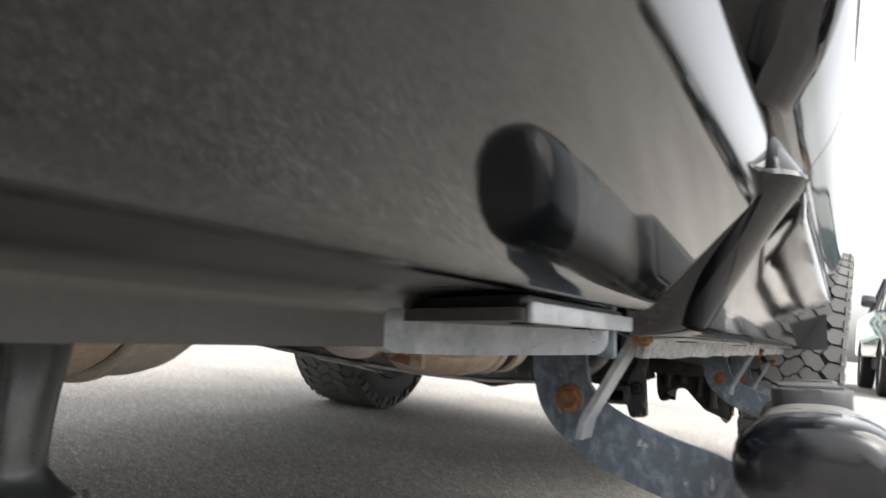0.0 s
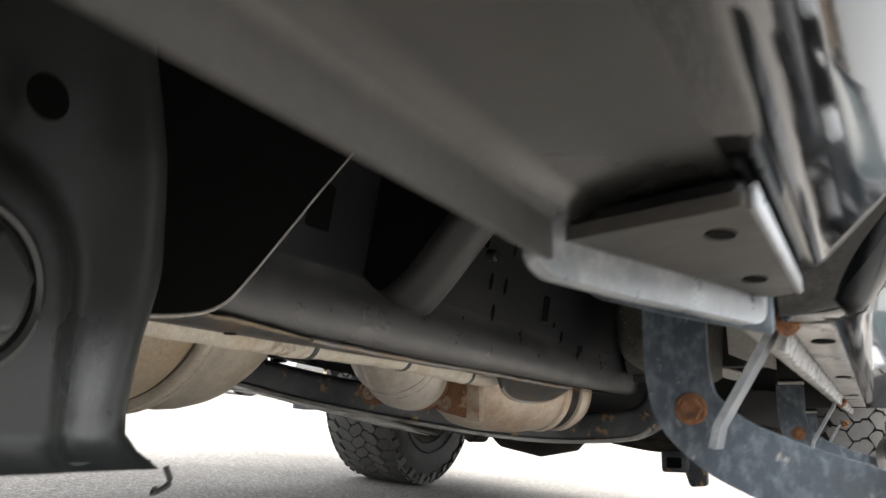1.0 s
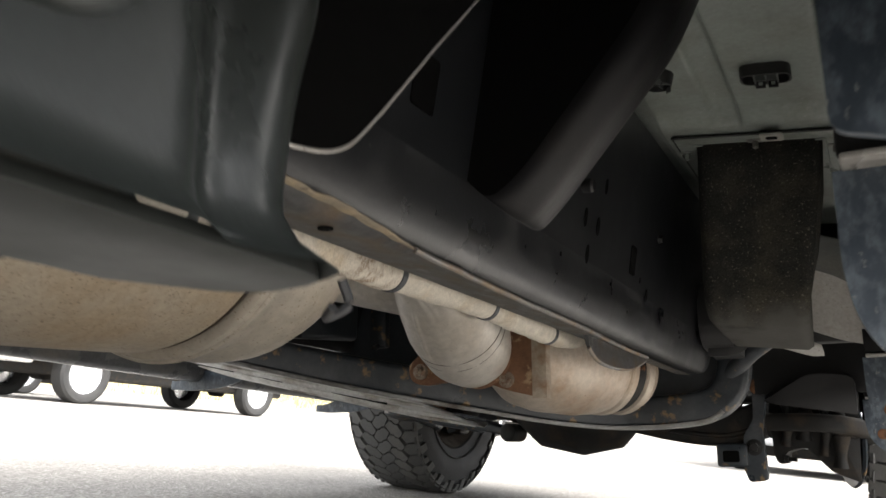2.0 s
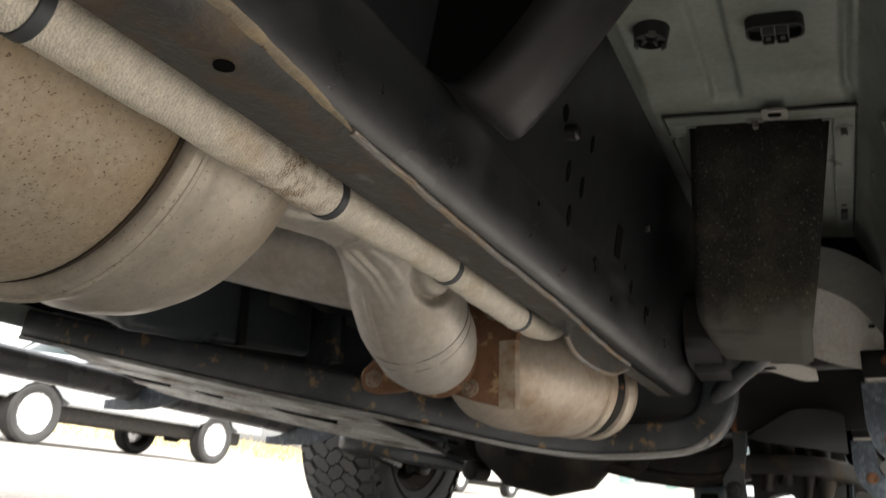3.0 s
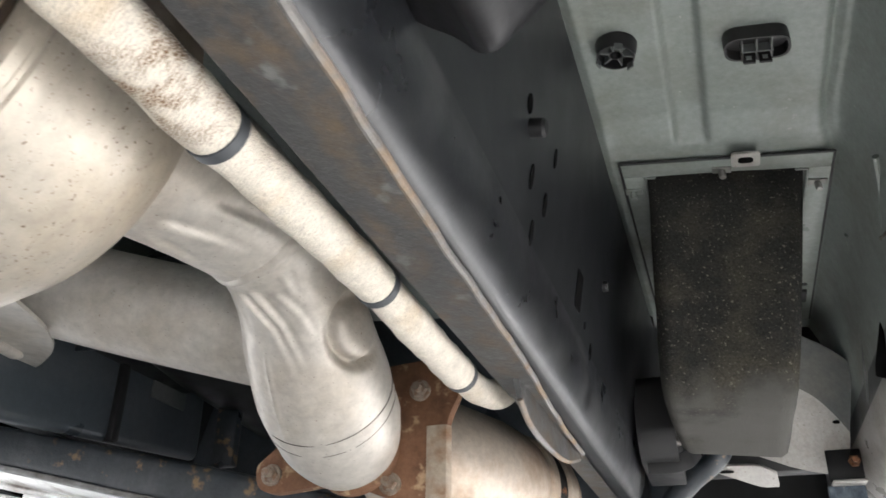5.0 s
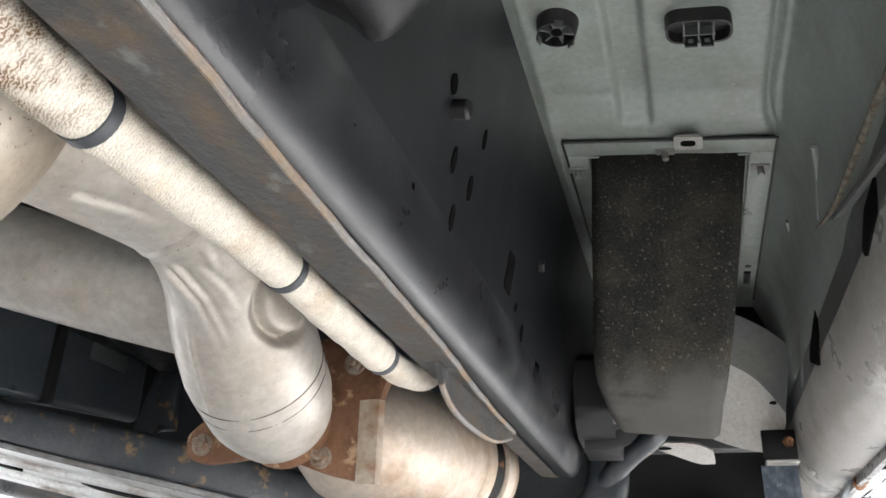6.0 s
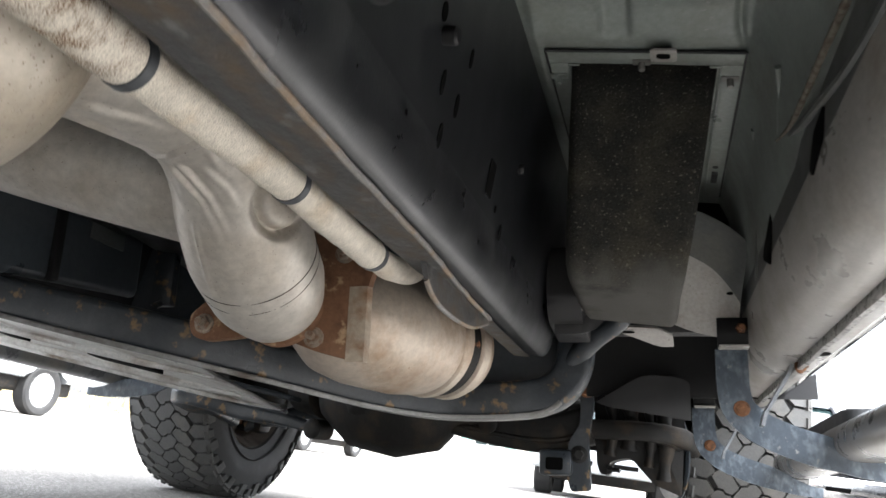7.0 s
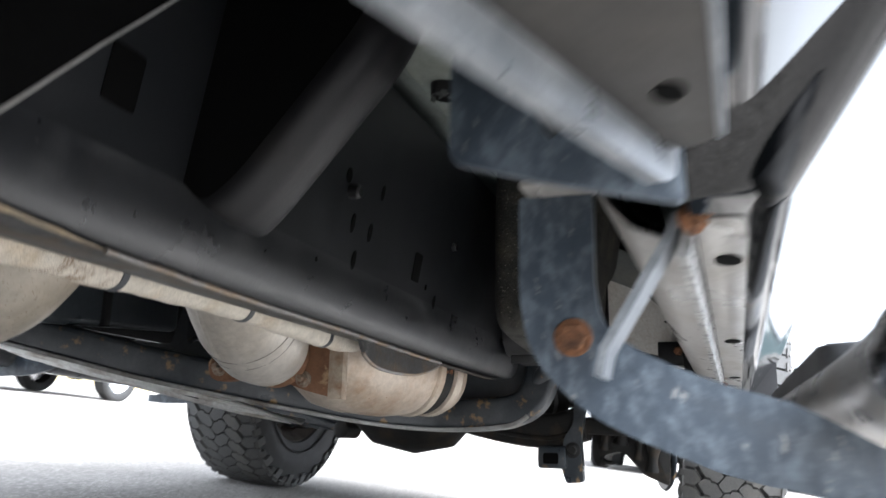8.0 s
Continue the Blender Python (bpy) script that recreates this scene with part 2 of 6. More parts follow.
def asphalt():
    """Worn asphalt: pale and dark stones a few millimetres across in a grey binder, with wide faint stains."""
    m = bpy.data.materials.new("pale_worn_asphalt")
    m.use_nodes = True
    n, link = m.node_tree.nodes, m.node_tree.links.new
    b = n["Principled BSDF"]
    b.inputs["Roughness"].default_value = 0.92
    b.inputs["Specular IOR Level"].default_value = 0.2
    co = n.new("ShaderNodeTexCoord")
    cells = n.new("ShaderNodeTexVoronoi")
    cells.inputs["Scale"].default_value = 230
    wide = n.new("ShaderNodeTexNoise")
    wide.inputs["Scale"].default_value, wide.inputs["Detail"].default_value = 1.4, 7
    mid = n.new("ShaderNodeTexNoise")
    mid.inputs["Scale"].default_value, mid.inputs["Detail"].default_value = 45, 4
    for t in (cells, wide, mid):
        link(co.outputs["Object"], t.inputs["Vector"])
    sep = n.new("ShaderNodeSeparateColor")
    link(cells.outputs["Color"], sep.inputs["Color"])
    ramp = n.new("ShaderNodeValToRGB")
    stops = ramp.color_ramp.elements
    stops[0].position, stops[0].color = 0.0, (0.17, 0.16, 0.148, 1)
    stops[1].position, stops[1].color = 1.0, (0.56, 0.54, 0.50, 1)
    for pos, c in ((0.35, (0.25, 0.236, 0.218, 1)), (0.75, (0.33, 0.314, 0.29, 1)), (0.92, (0.42, 0.402, 0.375, 1))):
        e = stops.new(pos)
        e.color = c
    link(sep.outputs["Red"], ramp.inputs["Fac"])
    stain = n.new("ShaderNodeMapRange")
    stain.inputs["From Min"].default_value, stain.inputs["From Max"].default_value = 0.3, 0.7
    stain.inputs["To Min"].default_value, stain.inputs["To Max"].default_value = 0.82, 1.22
    link(wide.outputs["Fac"], stain.inputs["Value"])
    patch = n.new("ShaderNodeMapRange")
    patch.inputs["From Min"].default_value, patch.inputs["From Max"].default_value = 0.3, 0.7
    patch.inputs["To Min"].default_value, patch.inputs["To Max"].default_value = 0.8, 1.2
    link(mid.outputs["Fac"], patch.inputs["Value"])
    last = ramp.outputs["Color"]
    for v in (stain, patch):
        x = n.new("ShaderNodeMix")
        x.data_type, x.blend_type = "RGBA", "MULTIPLY"
        x.inputs["Factor"].default_value = 1.0
        link(last, x.inputs["A"])
        link(v.outputs["Result"], x.inputs["B"])
        last = x.outputs["Result"]
    link(last, b.inputs["Base Color"])
    bp = n.new("ShaderNodeBump")
    bp.inputs["Strength"].default_value, bp.inputs["Distance"].default_value, bp.invert = 0.6, 0.003, True
    link(cells.outputs["Distance"], bp.inputs["Height"])
    link(bp.outputs["Normal"], b.inputs["Normal"])
    return m


ASPHALT = asphalt()
GLOSS_BLACK.node_tree.nodes["Principled BSDF"].inputs["Specular IOR Level"].default_value = 0.42
# Flat black: stands for darkness inside holes and on the outrigger's shaded rear.
VOID = material("hollow_and_shade_black", (0.003, 0.003, 0.003), 0.9, 0, bump=0)
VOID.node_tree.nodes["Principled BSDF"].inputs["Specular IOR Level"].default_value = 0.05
FRAME_BLACK.node_tree.nodes["Principled BSDF"].inputs["Specular IOR Level"].default_value = 0.35
DIRTY_IRON.node_tree.nodes["Principled BSDF"].inputs["Specular IOR Level"].default_value = 0.3
OUTRIGGER_BLACK.node_tree.nodes["Principled BSDF"].inputs["Specular IOR Level"].default_value = 0.28
FELT.node_tree.nodes["Principled BSDF"].inputs["Specular IOR Level"].default_value = 0.1


def braided(name):
    """Woven fibreglass sleeve: fine slanted ridges, cream with brown scorch stains."""
    m = material(name, (0.66, 0.61, 0.52), 0.85, 0, (0.50, 0.40, 0.27), 0.3, 22, bump=0.0, third=(0.34, 0.24, 0.14), spots=60, spot_size=0.72)
    n, link = m.node_tree.nodes, m.node_tree.links.new
    co = n.new("ShaderNodeTexCoord")
    wave = n.new("ShaderNodeTexWave")
    wave.bands_direction = "Y"
    mp = n.new("ShaderNodeMapping")
    mp.inputs["Rotation"].default_value = (radians(28), 0, radians(35))
    wave.inputs["Scale"].default_value, wave.inputs["Distortion"].default_value = 200, 8.5
    wave.inputs["Detail"].default_value, wave.inputs["Detail Scale"].default_value = 3, 2
    link(co.outputs["Object"], mp.inputs["Vector"])
    link(mp.outputs["Vector"], wave.inputs["Vector"])
    # a scorched stretch of the sleeve
    sep = n.new("ShaderNodeSeparateXYZ")
    link(co.outputs["Object"], sep.inputs["Vector"])
    blot = n.new("ShaderNodeTexNoise")
    blot.inputs["Scale"].default_value, blot.inputs["Detail"].default_value = 75, 5
    link(co.outputs["Object"], blot.inputs["Vector"])
    away = n.new("ShaderNodeMath")
    away.operation = "SUBTRACT"
    away.inputs[1].default_value = 0.440
    link(sep.outputs["Y"], away.inputs[0])
    gap = n.new("ShaderNodeMath")
    gap.operation = "ABSOLUTE"
    link(away.outputs[0], gap.inputs[0])
    near = n.new("ShaderNodeMapRange")
    near.inputs["From Min"].default_value, near.inputs["From Max"].default_value = 0.046, 0.012
    link(gap.outputs[0], near.inputs["Value"])
    blots = n.new("ShaderNodeMapRange")
    blots.inputs["From Min"].default_value, blots.inputs["From Max"].default_value = 0.44, 0.58
    link(blot.outputs["Fac"], blots.inputs["Value"])
    fac = n.new("ShaderNodeMath")
    fac.operation = "MULTIPLY"
    link(near.outputs["Result"], fac.inputs[0])
    link(blots.outputs["Result"], fac.inputs[1])
    slits = n.new("ShaderNodeMapRange")
    slits.inputs["From Min"].default_value, slits.inputs["From Max"].default_value = 0.75, 0.25
    slits.inputs["To Min"].default_value = 0.30
    link(wave.outputs["Fac"], slits.inputs["Value"])
    scorch = n.new("ShaderNodeMath")
    scorch.operation = "MULTIPLY"
    link(fac.outputs[0], scorch.inputs[0])
    link(slits.outputs["Result"], scorch.inputs[1])
    base_in = n["Principled BSDF"].inputs["Base Color"]
    burnt = n.new("ShaderNodeMix")
    burnt.data_type = "RGBA"
    link(scorch.outputs[0], burnt.inputs["Factor"])
    link(base_in.links[0].from_socket, burnt.inputs["A"])
    burnt.inputs["B"].default_value = (0.20, 0.115, 0.055, 1)
    # grooves between the strands are darkened, for dirt and for their shade
    grooves = n.new("ShaderNodeMapRange")
    grooves.inputs["From Min"].default_value, grooves.inputs["From Max"].default_value = 0.0, 0.55
    grooves.inputs["To Min"].default_value, grooves.inputs["To Max"].default_value = 0.74, 1.0
    link(wave.outputs["Fac"], grooves.inputs["Value"])
    groove_dark = n.new("ShaderNodeMix")
    groove_dark.data_type, groove_dark.blend_type = "RGBA", "MULTIPLY"
    groove_dark.inputs["Factor"].default_value = 1.0
    link(burnt.outputs["Result"], groove_dark.inputs["A"])
    link(grooves.outputs["Result"], groove_dark.inputs["B"])
    link(groove_dark.outputs["Result"], base_in)
    bp = n.new("ShaderNodeBump")
    bp.inputs["Strength"].default_value, bp.inputs["Distance"].default_value = 0.55, 0.0010
    link(wave.outputs["Fac"], bp.inputs["Height"])
    link(bp.outputs["Normal"], n["Principled BSDF"].inputs["Normal"])
    return m


BRAID = braided("braided_heat_sleeve")


def lighten_felt_foot():
    """The box's foot is painted paler, with a ragged upper edge: road dust and ground light."""
    n, link = FELT.node_tree.nodes, FELT.node_tree.links.new
    co = n.new("ShaderNodeTexCoord")
    sep = n.new("ShaderNodeSeparateXYZ")
    link(co.outputs["Object"], sep.inputs["Vector"])
    rag = n.new("ShaderNodeTexNoise")
    rag.inputs["Scale"].default_value, rag.inputs["Detail"].default_value = 28, 9
    link(co.outputs["Object"], rag.inputs["Vector"])
    add = n.new("ShaderNodeMath")
    add.operation, add.inputs[1].default_value = "MULTIPLY_ADD", 0.10
    link(rag.outputs["Fac"], add.inputs[0])
    link(sep.outputs["Z"], add.inputs[2])
    low = n.new("ShaderNodeMapRange")
    low.inputs["From Min"].default_value, low.inputs["From Max"].default_value = 0.572, 0.535
    link(add.outputs[0], low.inputs["Value"])
    base_in = n["Principled BSDF"].inputs["Base Color"]
    mix = n.new("ShaderNodeMix")
    mix.data_type = "RGBA"
    link(low.outputs["Result"], mix.inputs["Factor"])
    link(base_in.links[0].from_socket, mix.inputs["A"])
    mix.inputs["B"].default_value = (0.075, 0.074, 0.068, 1)
    link(mix.outputs["Result"], base_in)


lighten_felt_foot()


# ---- mesh tools ----
def part(name, bm, mat, parent, label="", sharp=35, kind=""):
    """Links a bmesh as one mesh object under a thing or a part."""
    bmesh.ops.recalc_face_normals(bm, faces=bm.faces)
    me = bpy.data.meshes.new(name)
    bm.to_mesh(me)
    bm.free()
    me.shade_smooth()
    me.set_sharp_from_angle(angle=radians(sharp))
    me.materials.append(mat)
    ob = new(name, me)
    ob.parent = parent
    return tagged(ob, label, kind=kind)


def thing(name, m, label, category, group=""):
    ob = new(name)
    ob.empty_display_size = 0.1
    ob.matrix_basis = m
    return tagged(ob, label, category, group)


def bevel(bm, geom, width, segments=2):
    bmesh.ops.bevel(bm, geom=geom, offset=width, segments=segments, profile=0.5, affect="EDGES", clamp_overlap=True)


def box(lo, hi, edge=0.003, bm=None, m=None, segments=2):
    out = bm or bmesh.new()
    b = bmesh.new()
    bmesh.ops.create_cube(b, size=1)
    lo, hi = Vector(lo), Vector(hi)
    for v in b.verts:
        v.co = Vector(((lo[i] + hi[i]) / 2 + v.co[i] * (hi[i] - lo[i]) for i in range(3)))
    if edge:
        bevel(b, b.edges[:], edge, segments)
    if m:
        bmesh.ops.transform(b, matrix=m, verts=b.verts)
    return join(out, b)


def join(out, b):
    table = {v: out.verts.new(v.co) for v in b.verts}
    for f in b.faces:
        out.faces.new([table[v] for v in f.verts])
    b.free()
    return out


def prism(points, a, b, axis="y", edge=0.0, bm=None, segments=2, ends_only=False):
    """A closed outline drawn across an axis and carried from a to b along it."""
    out = bm or bmesh.new()
    s = bmesh.new()

    def at(p, d):
        return {"x": (d, p[0], p[1]), "y": (p[0], d, p[1]), "z": (p[0], p[1], d)}[axis]

    one = [s.verts.new(at(p, a)) for p in points]
    two = [s.verts.new(at(p, b)) for p in points]
    caps = [s.faces.new(one), s.faces.new(two[::-1])]
    for i in range(len(points)):
        j = (i + 1) % len(points)
        s.faces.new((one[i], two[i], two[j], one[j]))
    if edge:
        bevel(s, list({e for f in caps for e in f.edges}) if ends_only else s.edges[:], edge, segments)
    return join(out, s)


def rounded(points, radii, steps=5):
    """The outline with its corners rounded; radii is one number or one for each corner."""
    out, count = [], len(points)
    for i, p in enumerate(points):
        r = radii if isinstance(radii, (int, float)) else radii[i]
        p, q, s = Vector(p), Vector(points[i - 1]), Vector(points[(i + 1) % count])
        if r <= 0:
            out.append(tuple(p))
            continue
        r1, r2 = min(r, (q - p).length * 0.49), min(r, (s - p).length * 0.49)
        a, c = p + (q - p).normalized() * r1, p + (s - p).normalized() * r2
        for k in range(steps + 1):
            t = k / steps
            out.append(tuple(a * (1 - t) ** 2 + p * 2 * t * (1 - t) + c * t * t))
    return out


def smooth_line(points, steps=6):
    """A Catmull-Rom line through the points."""
    pts = [Vector(p) for p in points]
    pts = [pts[0] * 2 - pts[1]] + pts + [pts[-1] * 2 - pts[-2]]
    out = []
    for i in range(1, len(pts) - 2):
        p0, p1, p2, p3 = pts[i - 1:i + 3]
        for k in range(steps):
            t = k / steps
            out.append(0.5 * (2 * p1 + (p2 - p0) * t + (2 * p0 - 5 * p1 + 4 * p2 - p3) * t * t + (3 * p1 - p0 - 3 * p2 + p3) * t ** 3))
    return out + [pts[-2]]


def sweep(line, radii, sides=16, bm=None, shape=None, up=(0, 0, 1), caps=True, wrinkle=0.0, seed=0):
    """A tube along a line; radii is one number or one for each point; shape may give another cross-section (list of x, y)."""
    out = bm or bmesh.new()
    line = [Vector(p) for p in line]
    rings = []
    section = shape or [(math.cos(2 * math.pi * k / sides), math.sin(2 * math.pi * k / sides)) for k in range(sides)]
    for i, p in enumerate(line):
        d = (line[min(i + 1, len(line) - 1)] - line[max(i - 1, 0)]).normalized()
        side = d.cross(Vector(up))
        side = side.normalized() if side.length > 1e-4 else Vector((1, 0, 0))
        top = side.cross(d).normalized()
        r = radii if isinstance(radii, (int, float)) else radii[i]
        ring = []
        for u, v in section:
            q = p + side * u * r + top * v * r
            if wrinkle:
                w = noise.noise(q * 22 + Vector((seed, 0, 0))) + 0.6 * noise.noise(q * 60 + Vector((0, seed, 0)))
                q += (q - p).normalized() * w * wrinkle
            ring.append(out.verts.new(q))
        rings.append(ring)
    for a, b in zip(rings, rings[1:]):
        for k in range(len(section)):
            j = (k + 1) % len(section)
            out.faces.new((a[k], a[j], b[j], b[k]))
    if caps:
        out.faces.new(rings[0][::-1])
        out.faces.new(rings[-1])
    return out


def lathe(profile, m, sides=32, bm=None, closed=False):
    """Turns (distance along, radius) about the local z axis of m."""
    out = bm or bmesh.new()
    rings = []
    for d, r in profile:
        rings.append([out.verts.new(m @ Vector((r * math.cos(2 * math.pi * k / sides), r * math.sin(2 * math.pi * k / sides), d)))
                      for k in range(sides)] if r > 1e-6 else [out.verts.new(m @ Vector((0, 0, d)))])
    pairs = list(zip(rings, rings[1:])) + ([(rings[-1], rings[0])] if closed else [])
    for a, b in pairs:
        for k in range(sides):
            j = (k + 1) % sides
            if len(a) == 1 and len(b) == 1:
                continue
            if len(a) == 1:
                out.faces.new((a[0], b[j], b[k]))
            elif len(b) == 1:
                out.faces.new((a[k], a[j], b[0]))
            else:
                out.faces.new((a[k], a[j], b[j], b[k]))
    if not closed:
        if len(rings[0]) > 1:
            out.faces.new(rings[0][::-1])
        if len(rings[-1]) > 1:
            out.faces.new(rings[-1])
    return out


def facing(at, direction):
    """A pose at a place whose z axis points along the direction."""
    return Matrix.Translation(at) @ Vector(direction).to_track_quat("Z", "Y").to_matrix().to_4x4()


def hex_bolt(at, direction, across=0.02, head=0.012, washer=0.0, stub=0.0):
    m = facing(at, direction)
    bm = bmesh.new()
    r = across / 2 / math.cos(math.pi / 6)
    if washer:
        lathe([(0, washer * 0.98), (0.003, washer), (0.004, washer * 0.9)], m, 24, bm)
    lathe([(0.001, r), (head * 0.8, r), (head, r * 0.86)], m, 6, bm)
    lathe([(0, across * 0.62), (0.0035, across * 0.62)], m, 20, bm)
    if stub:
        lathe([(0, across * 0.3), (head + stub, across * 0.3)], m, 12, bm)
    return bm


def sheet(profile, a, b, thick=0.002, axis="y", cuts=1, bm=None):
    """A bent plate: an open outline across an axis, given a thickness and carried from a to b."""
    pts = [Vector(p) for p in profile]
    normals = []
    for i in range(len(pts)):
        d = (pts[min(i + 1, len(pts) - 1)] - pts[max(i - 1, 0)]).normalized()
        normals.append(Vector((-d.y, d.x)))
    loop = [tuple(p) for p in pts] + [tuple(p + n * thick) for p, n in zip(reversed(pts), reversed(normals))]
    out = bm or bmesh.new()

    def at(p, d):
        return {"x": (d, p[0], p[1]), "y": (p[0], d, p[1]), "z": (p[0], p[1], d)}[axis]

    rings = [[out.verts.new(at(p, a + (b - a) * k / cuts)) for p in loop] for k in range(cuts + 1)]
    count = len(loop)
    for r, s in zip(rings, rings[1:]):
        for i in range(count):
            j = (i + 1) % count
            out.faces.new((r[i], s[i], s[j], r[j]))
    half = count // 2
    for ring in (rings[0], rings[-1]):
        for i in range(half - 1):
            out.faces.new((ring[i], ring[i + 1], ring[count - 2 - i], ring[count - 1 - i]))
    return out


# ---- ground and far surroundings ----
def ground_sheet():
    bm = bmesh.new()
    xs = [-400, -60, -14, -6, -3, -1.5, 0, 1.5, 4, 12, 60, 400]
    ys = [-400, -60, -12, -4, -2, 0, 1.5, 3, 6, 14, 60, 400]
    grid = [[bm.verts.new((x, y, 0)) for x in xs] for y in ys]
    for i in range(len(ys) - 1):
        for j in range(len(xs) - 1):
            bm.faces.new((grid[i][j], grid[i][j + 1], grid[i + 1][j + 1], grid[i + 1][j]))
    ob = part("ground", bm, ASPHALT, None, "pale worn asphalt of an open car park", kind="structure")
    return ob


ground = ground_sheet()


# ---- the truck ----
truck = thing("pickup_truck", TRUCK, "gloss black pickup truck with rusty steel underside and side steps", "pickup truck")
MID = -0.98
LEVEL = TRUCK.to_3x3().to_4x4()
# mirrors a near-side piece to the far side of the truck
FLIP = LEVEL.inverted() @ Matrix.Translation((2 * MID, 0, 0)) @ Matrix.Diagonal((-1, 1, 1, 1)) @ LEVEL


def tyre_mesh(radius=0.39, width=0.275, rim=0.215):
    """An all-terrain tyre about the x axis: carcass, shoulder ribs and staggered tread blocks."""
    bm = bmesh.new()
    turn = Matrix.Rotation(radians(90), 4, "Y")
    h = width / 2
    lathe([(-h * 0.72, rim), (-h * 0.86, rim + 0.012), (-h * 0.99, rim + 0.06), (-h, rim + 0.095), (-h * 0.93, radius - 0.035), (-h * 0.80, radius - 0.017),
           (-h * 0.4, radius - 0.013), (0, radius - 0.012), (h * 0.4, radius - 0.013), (h * 0.80, radius - 0.017), (h * 0.93, radius - 0.035), (h, rim + 0.095),
           (h * 0.99, rim + 0.06), (h * 0.86, rim + 0.012), (h * 0.72, rim)], turn, 72, bm, closed=True)
    for side in (-1, 1):
        lathe([(side * h * 0.97, rim + 0.040), (side * (h * 0.985 + 0.003), rim + 0.044), (side * h * 0.97, rim + 0.048)], turn, 72, bm, closed=True)
    return bm


def tread_block(column, radius=0.39, width=0.275, count=48):
    """One tread block of a column, as it stands at the top of the turn: six-sided in the middle, squared off at the shoulders."""
    bm = bmesh.new()
    h = width / 2
    c, off = ((-0.80, 0.0), (-0.385, 0.5), (0.0, 0.0), (0.385, 0.5), (0.80, 0.0))[column]
    step = 2 * math.pi / count
    hw = h * 0.204
    if column in (0, 4):
        out = 1 if column else -1
        shape = [(out * hw * 0.98, -0.43), (out * hw * 0.98, 0.43), (-out * hw * 0.50, 0.45), (-out * hw * 1.18, 0.06), (-out * hw * 0.98, -0.10), (-out * hw * 0.56, -0.45)]
        if out > 0:
            shape.reverse()
    else:
        shape = [(-0.62, -0.40), (-0.10, -0.49), (0.02, -0.38), (0.55, -0.46), (1.20, -0.08), (1.08, 0.08), (0.62, 0.42), (0.10, 0.48), (-0.04, 0.37), (-0.55, 0.45), (-1.20, 0.08), (-1.08, -0.10)]
        lean = (0, 1, -1, 1, 0)[column]
        shape = [(u * hw * (lean or 1), v * 1.05 + 0.24 * u) for u, v in shape]
        if lean < 0:
            shape.reverse()
    low, top = [], []
    for u, v in shape:
        r_top = radius - 0.013 * max(0, abs((h * c + u) / h) - 0.55) ** 1.6 * 4
        for ring, r, s in ((low, radius - 0.02, 1.0), (top, r_top, 0.965)):
            a = (off + v * s) * step
            ring.append(bm.verts.new((h * c + u * s, r * math.cos(a), r * math.sin(a))))
    bm.faces.new(top)
    for i in range(len(shape)):
        j = (i + 1) % len(shape)
        bm.faces.new((low[i], low[j], top[j], top[i]))
    bmesh.ops.recalc_face_normals(bm, faces=bm.faces)
    return bm


def shoulder_lug(side, long, radius=0.39, width=0.275, count=48):
    bm = bmesh.new()
    h = width / 2
    da = math.pi / count * (0.66 if long else 0.54)
    depth = 0.05 if long else 0.036
    pts = []
    for aa in (-da, da):
        for r, x in ((radius - 0.006, side * h * 0.93), (radius - depth, side * (h + 0.004)), (radius - depth, side * h * 0.95), (radius - 0.02, side * h * 0.85)):
            pts.append(bm.verts.new((x, r * math.cos(aa), r * math.sin(aa))))
    for i in range(4):
        j = (i + 1) % 4
        bm.faces.new((pts[i], pts[j], pts[4 + j], pts[4 + i]))
    bm.faces.new(pts[:4])
    bm.faces.new(pts[4:][::-1])
    return bm


def spin(name, bm, mat, parent, turns):
    """The same piece set again and again round the x axis."""
    first = part(name, bm, mat, parent, sharp=30)
    for k, a in enumerate(turns):
        ob = first if k == 0 else first.copy()
        if k:
            scene.collection.objects.link(ob)
        ob.matrix_basis = Matrix.Rotation(a, 4, "X")


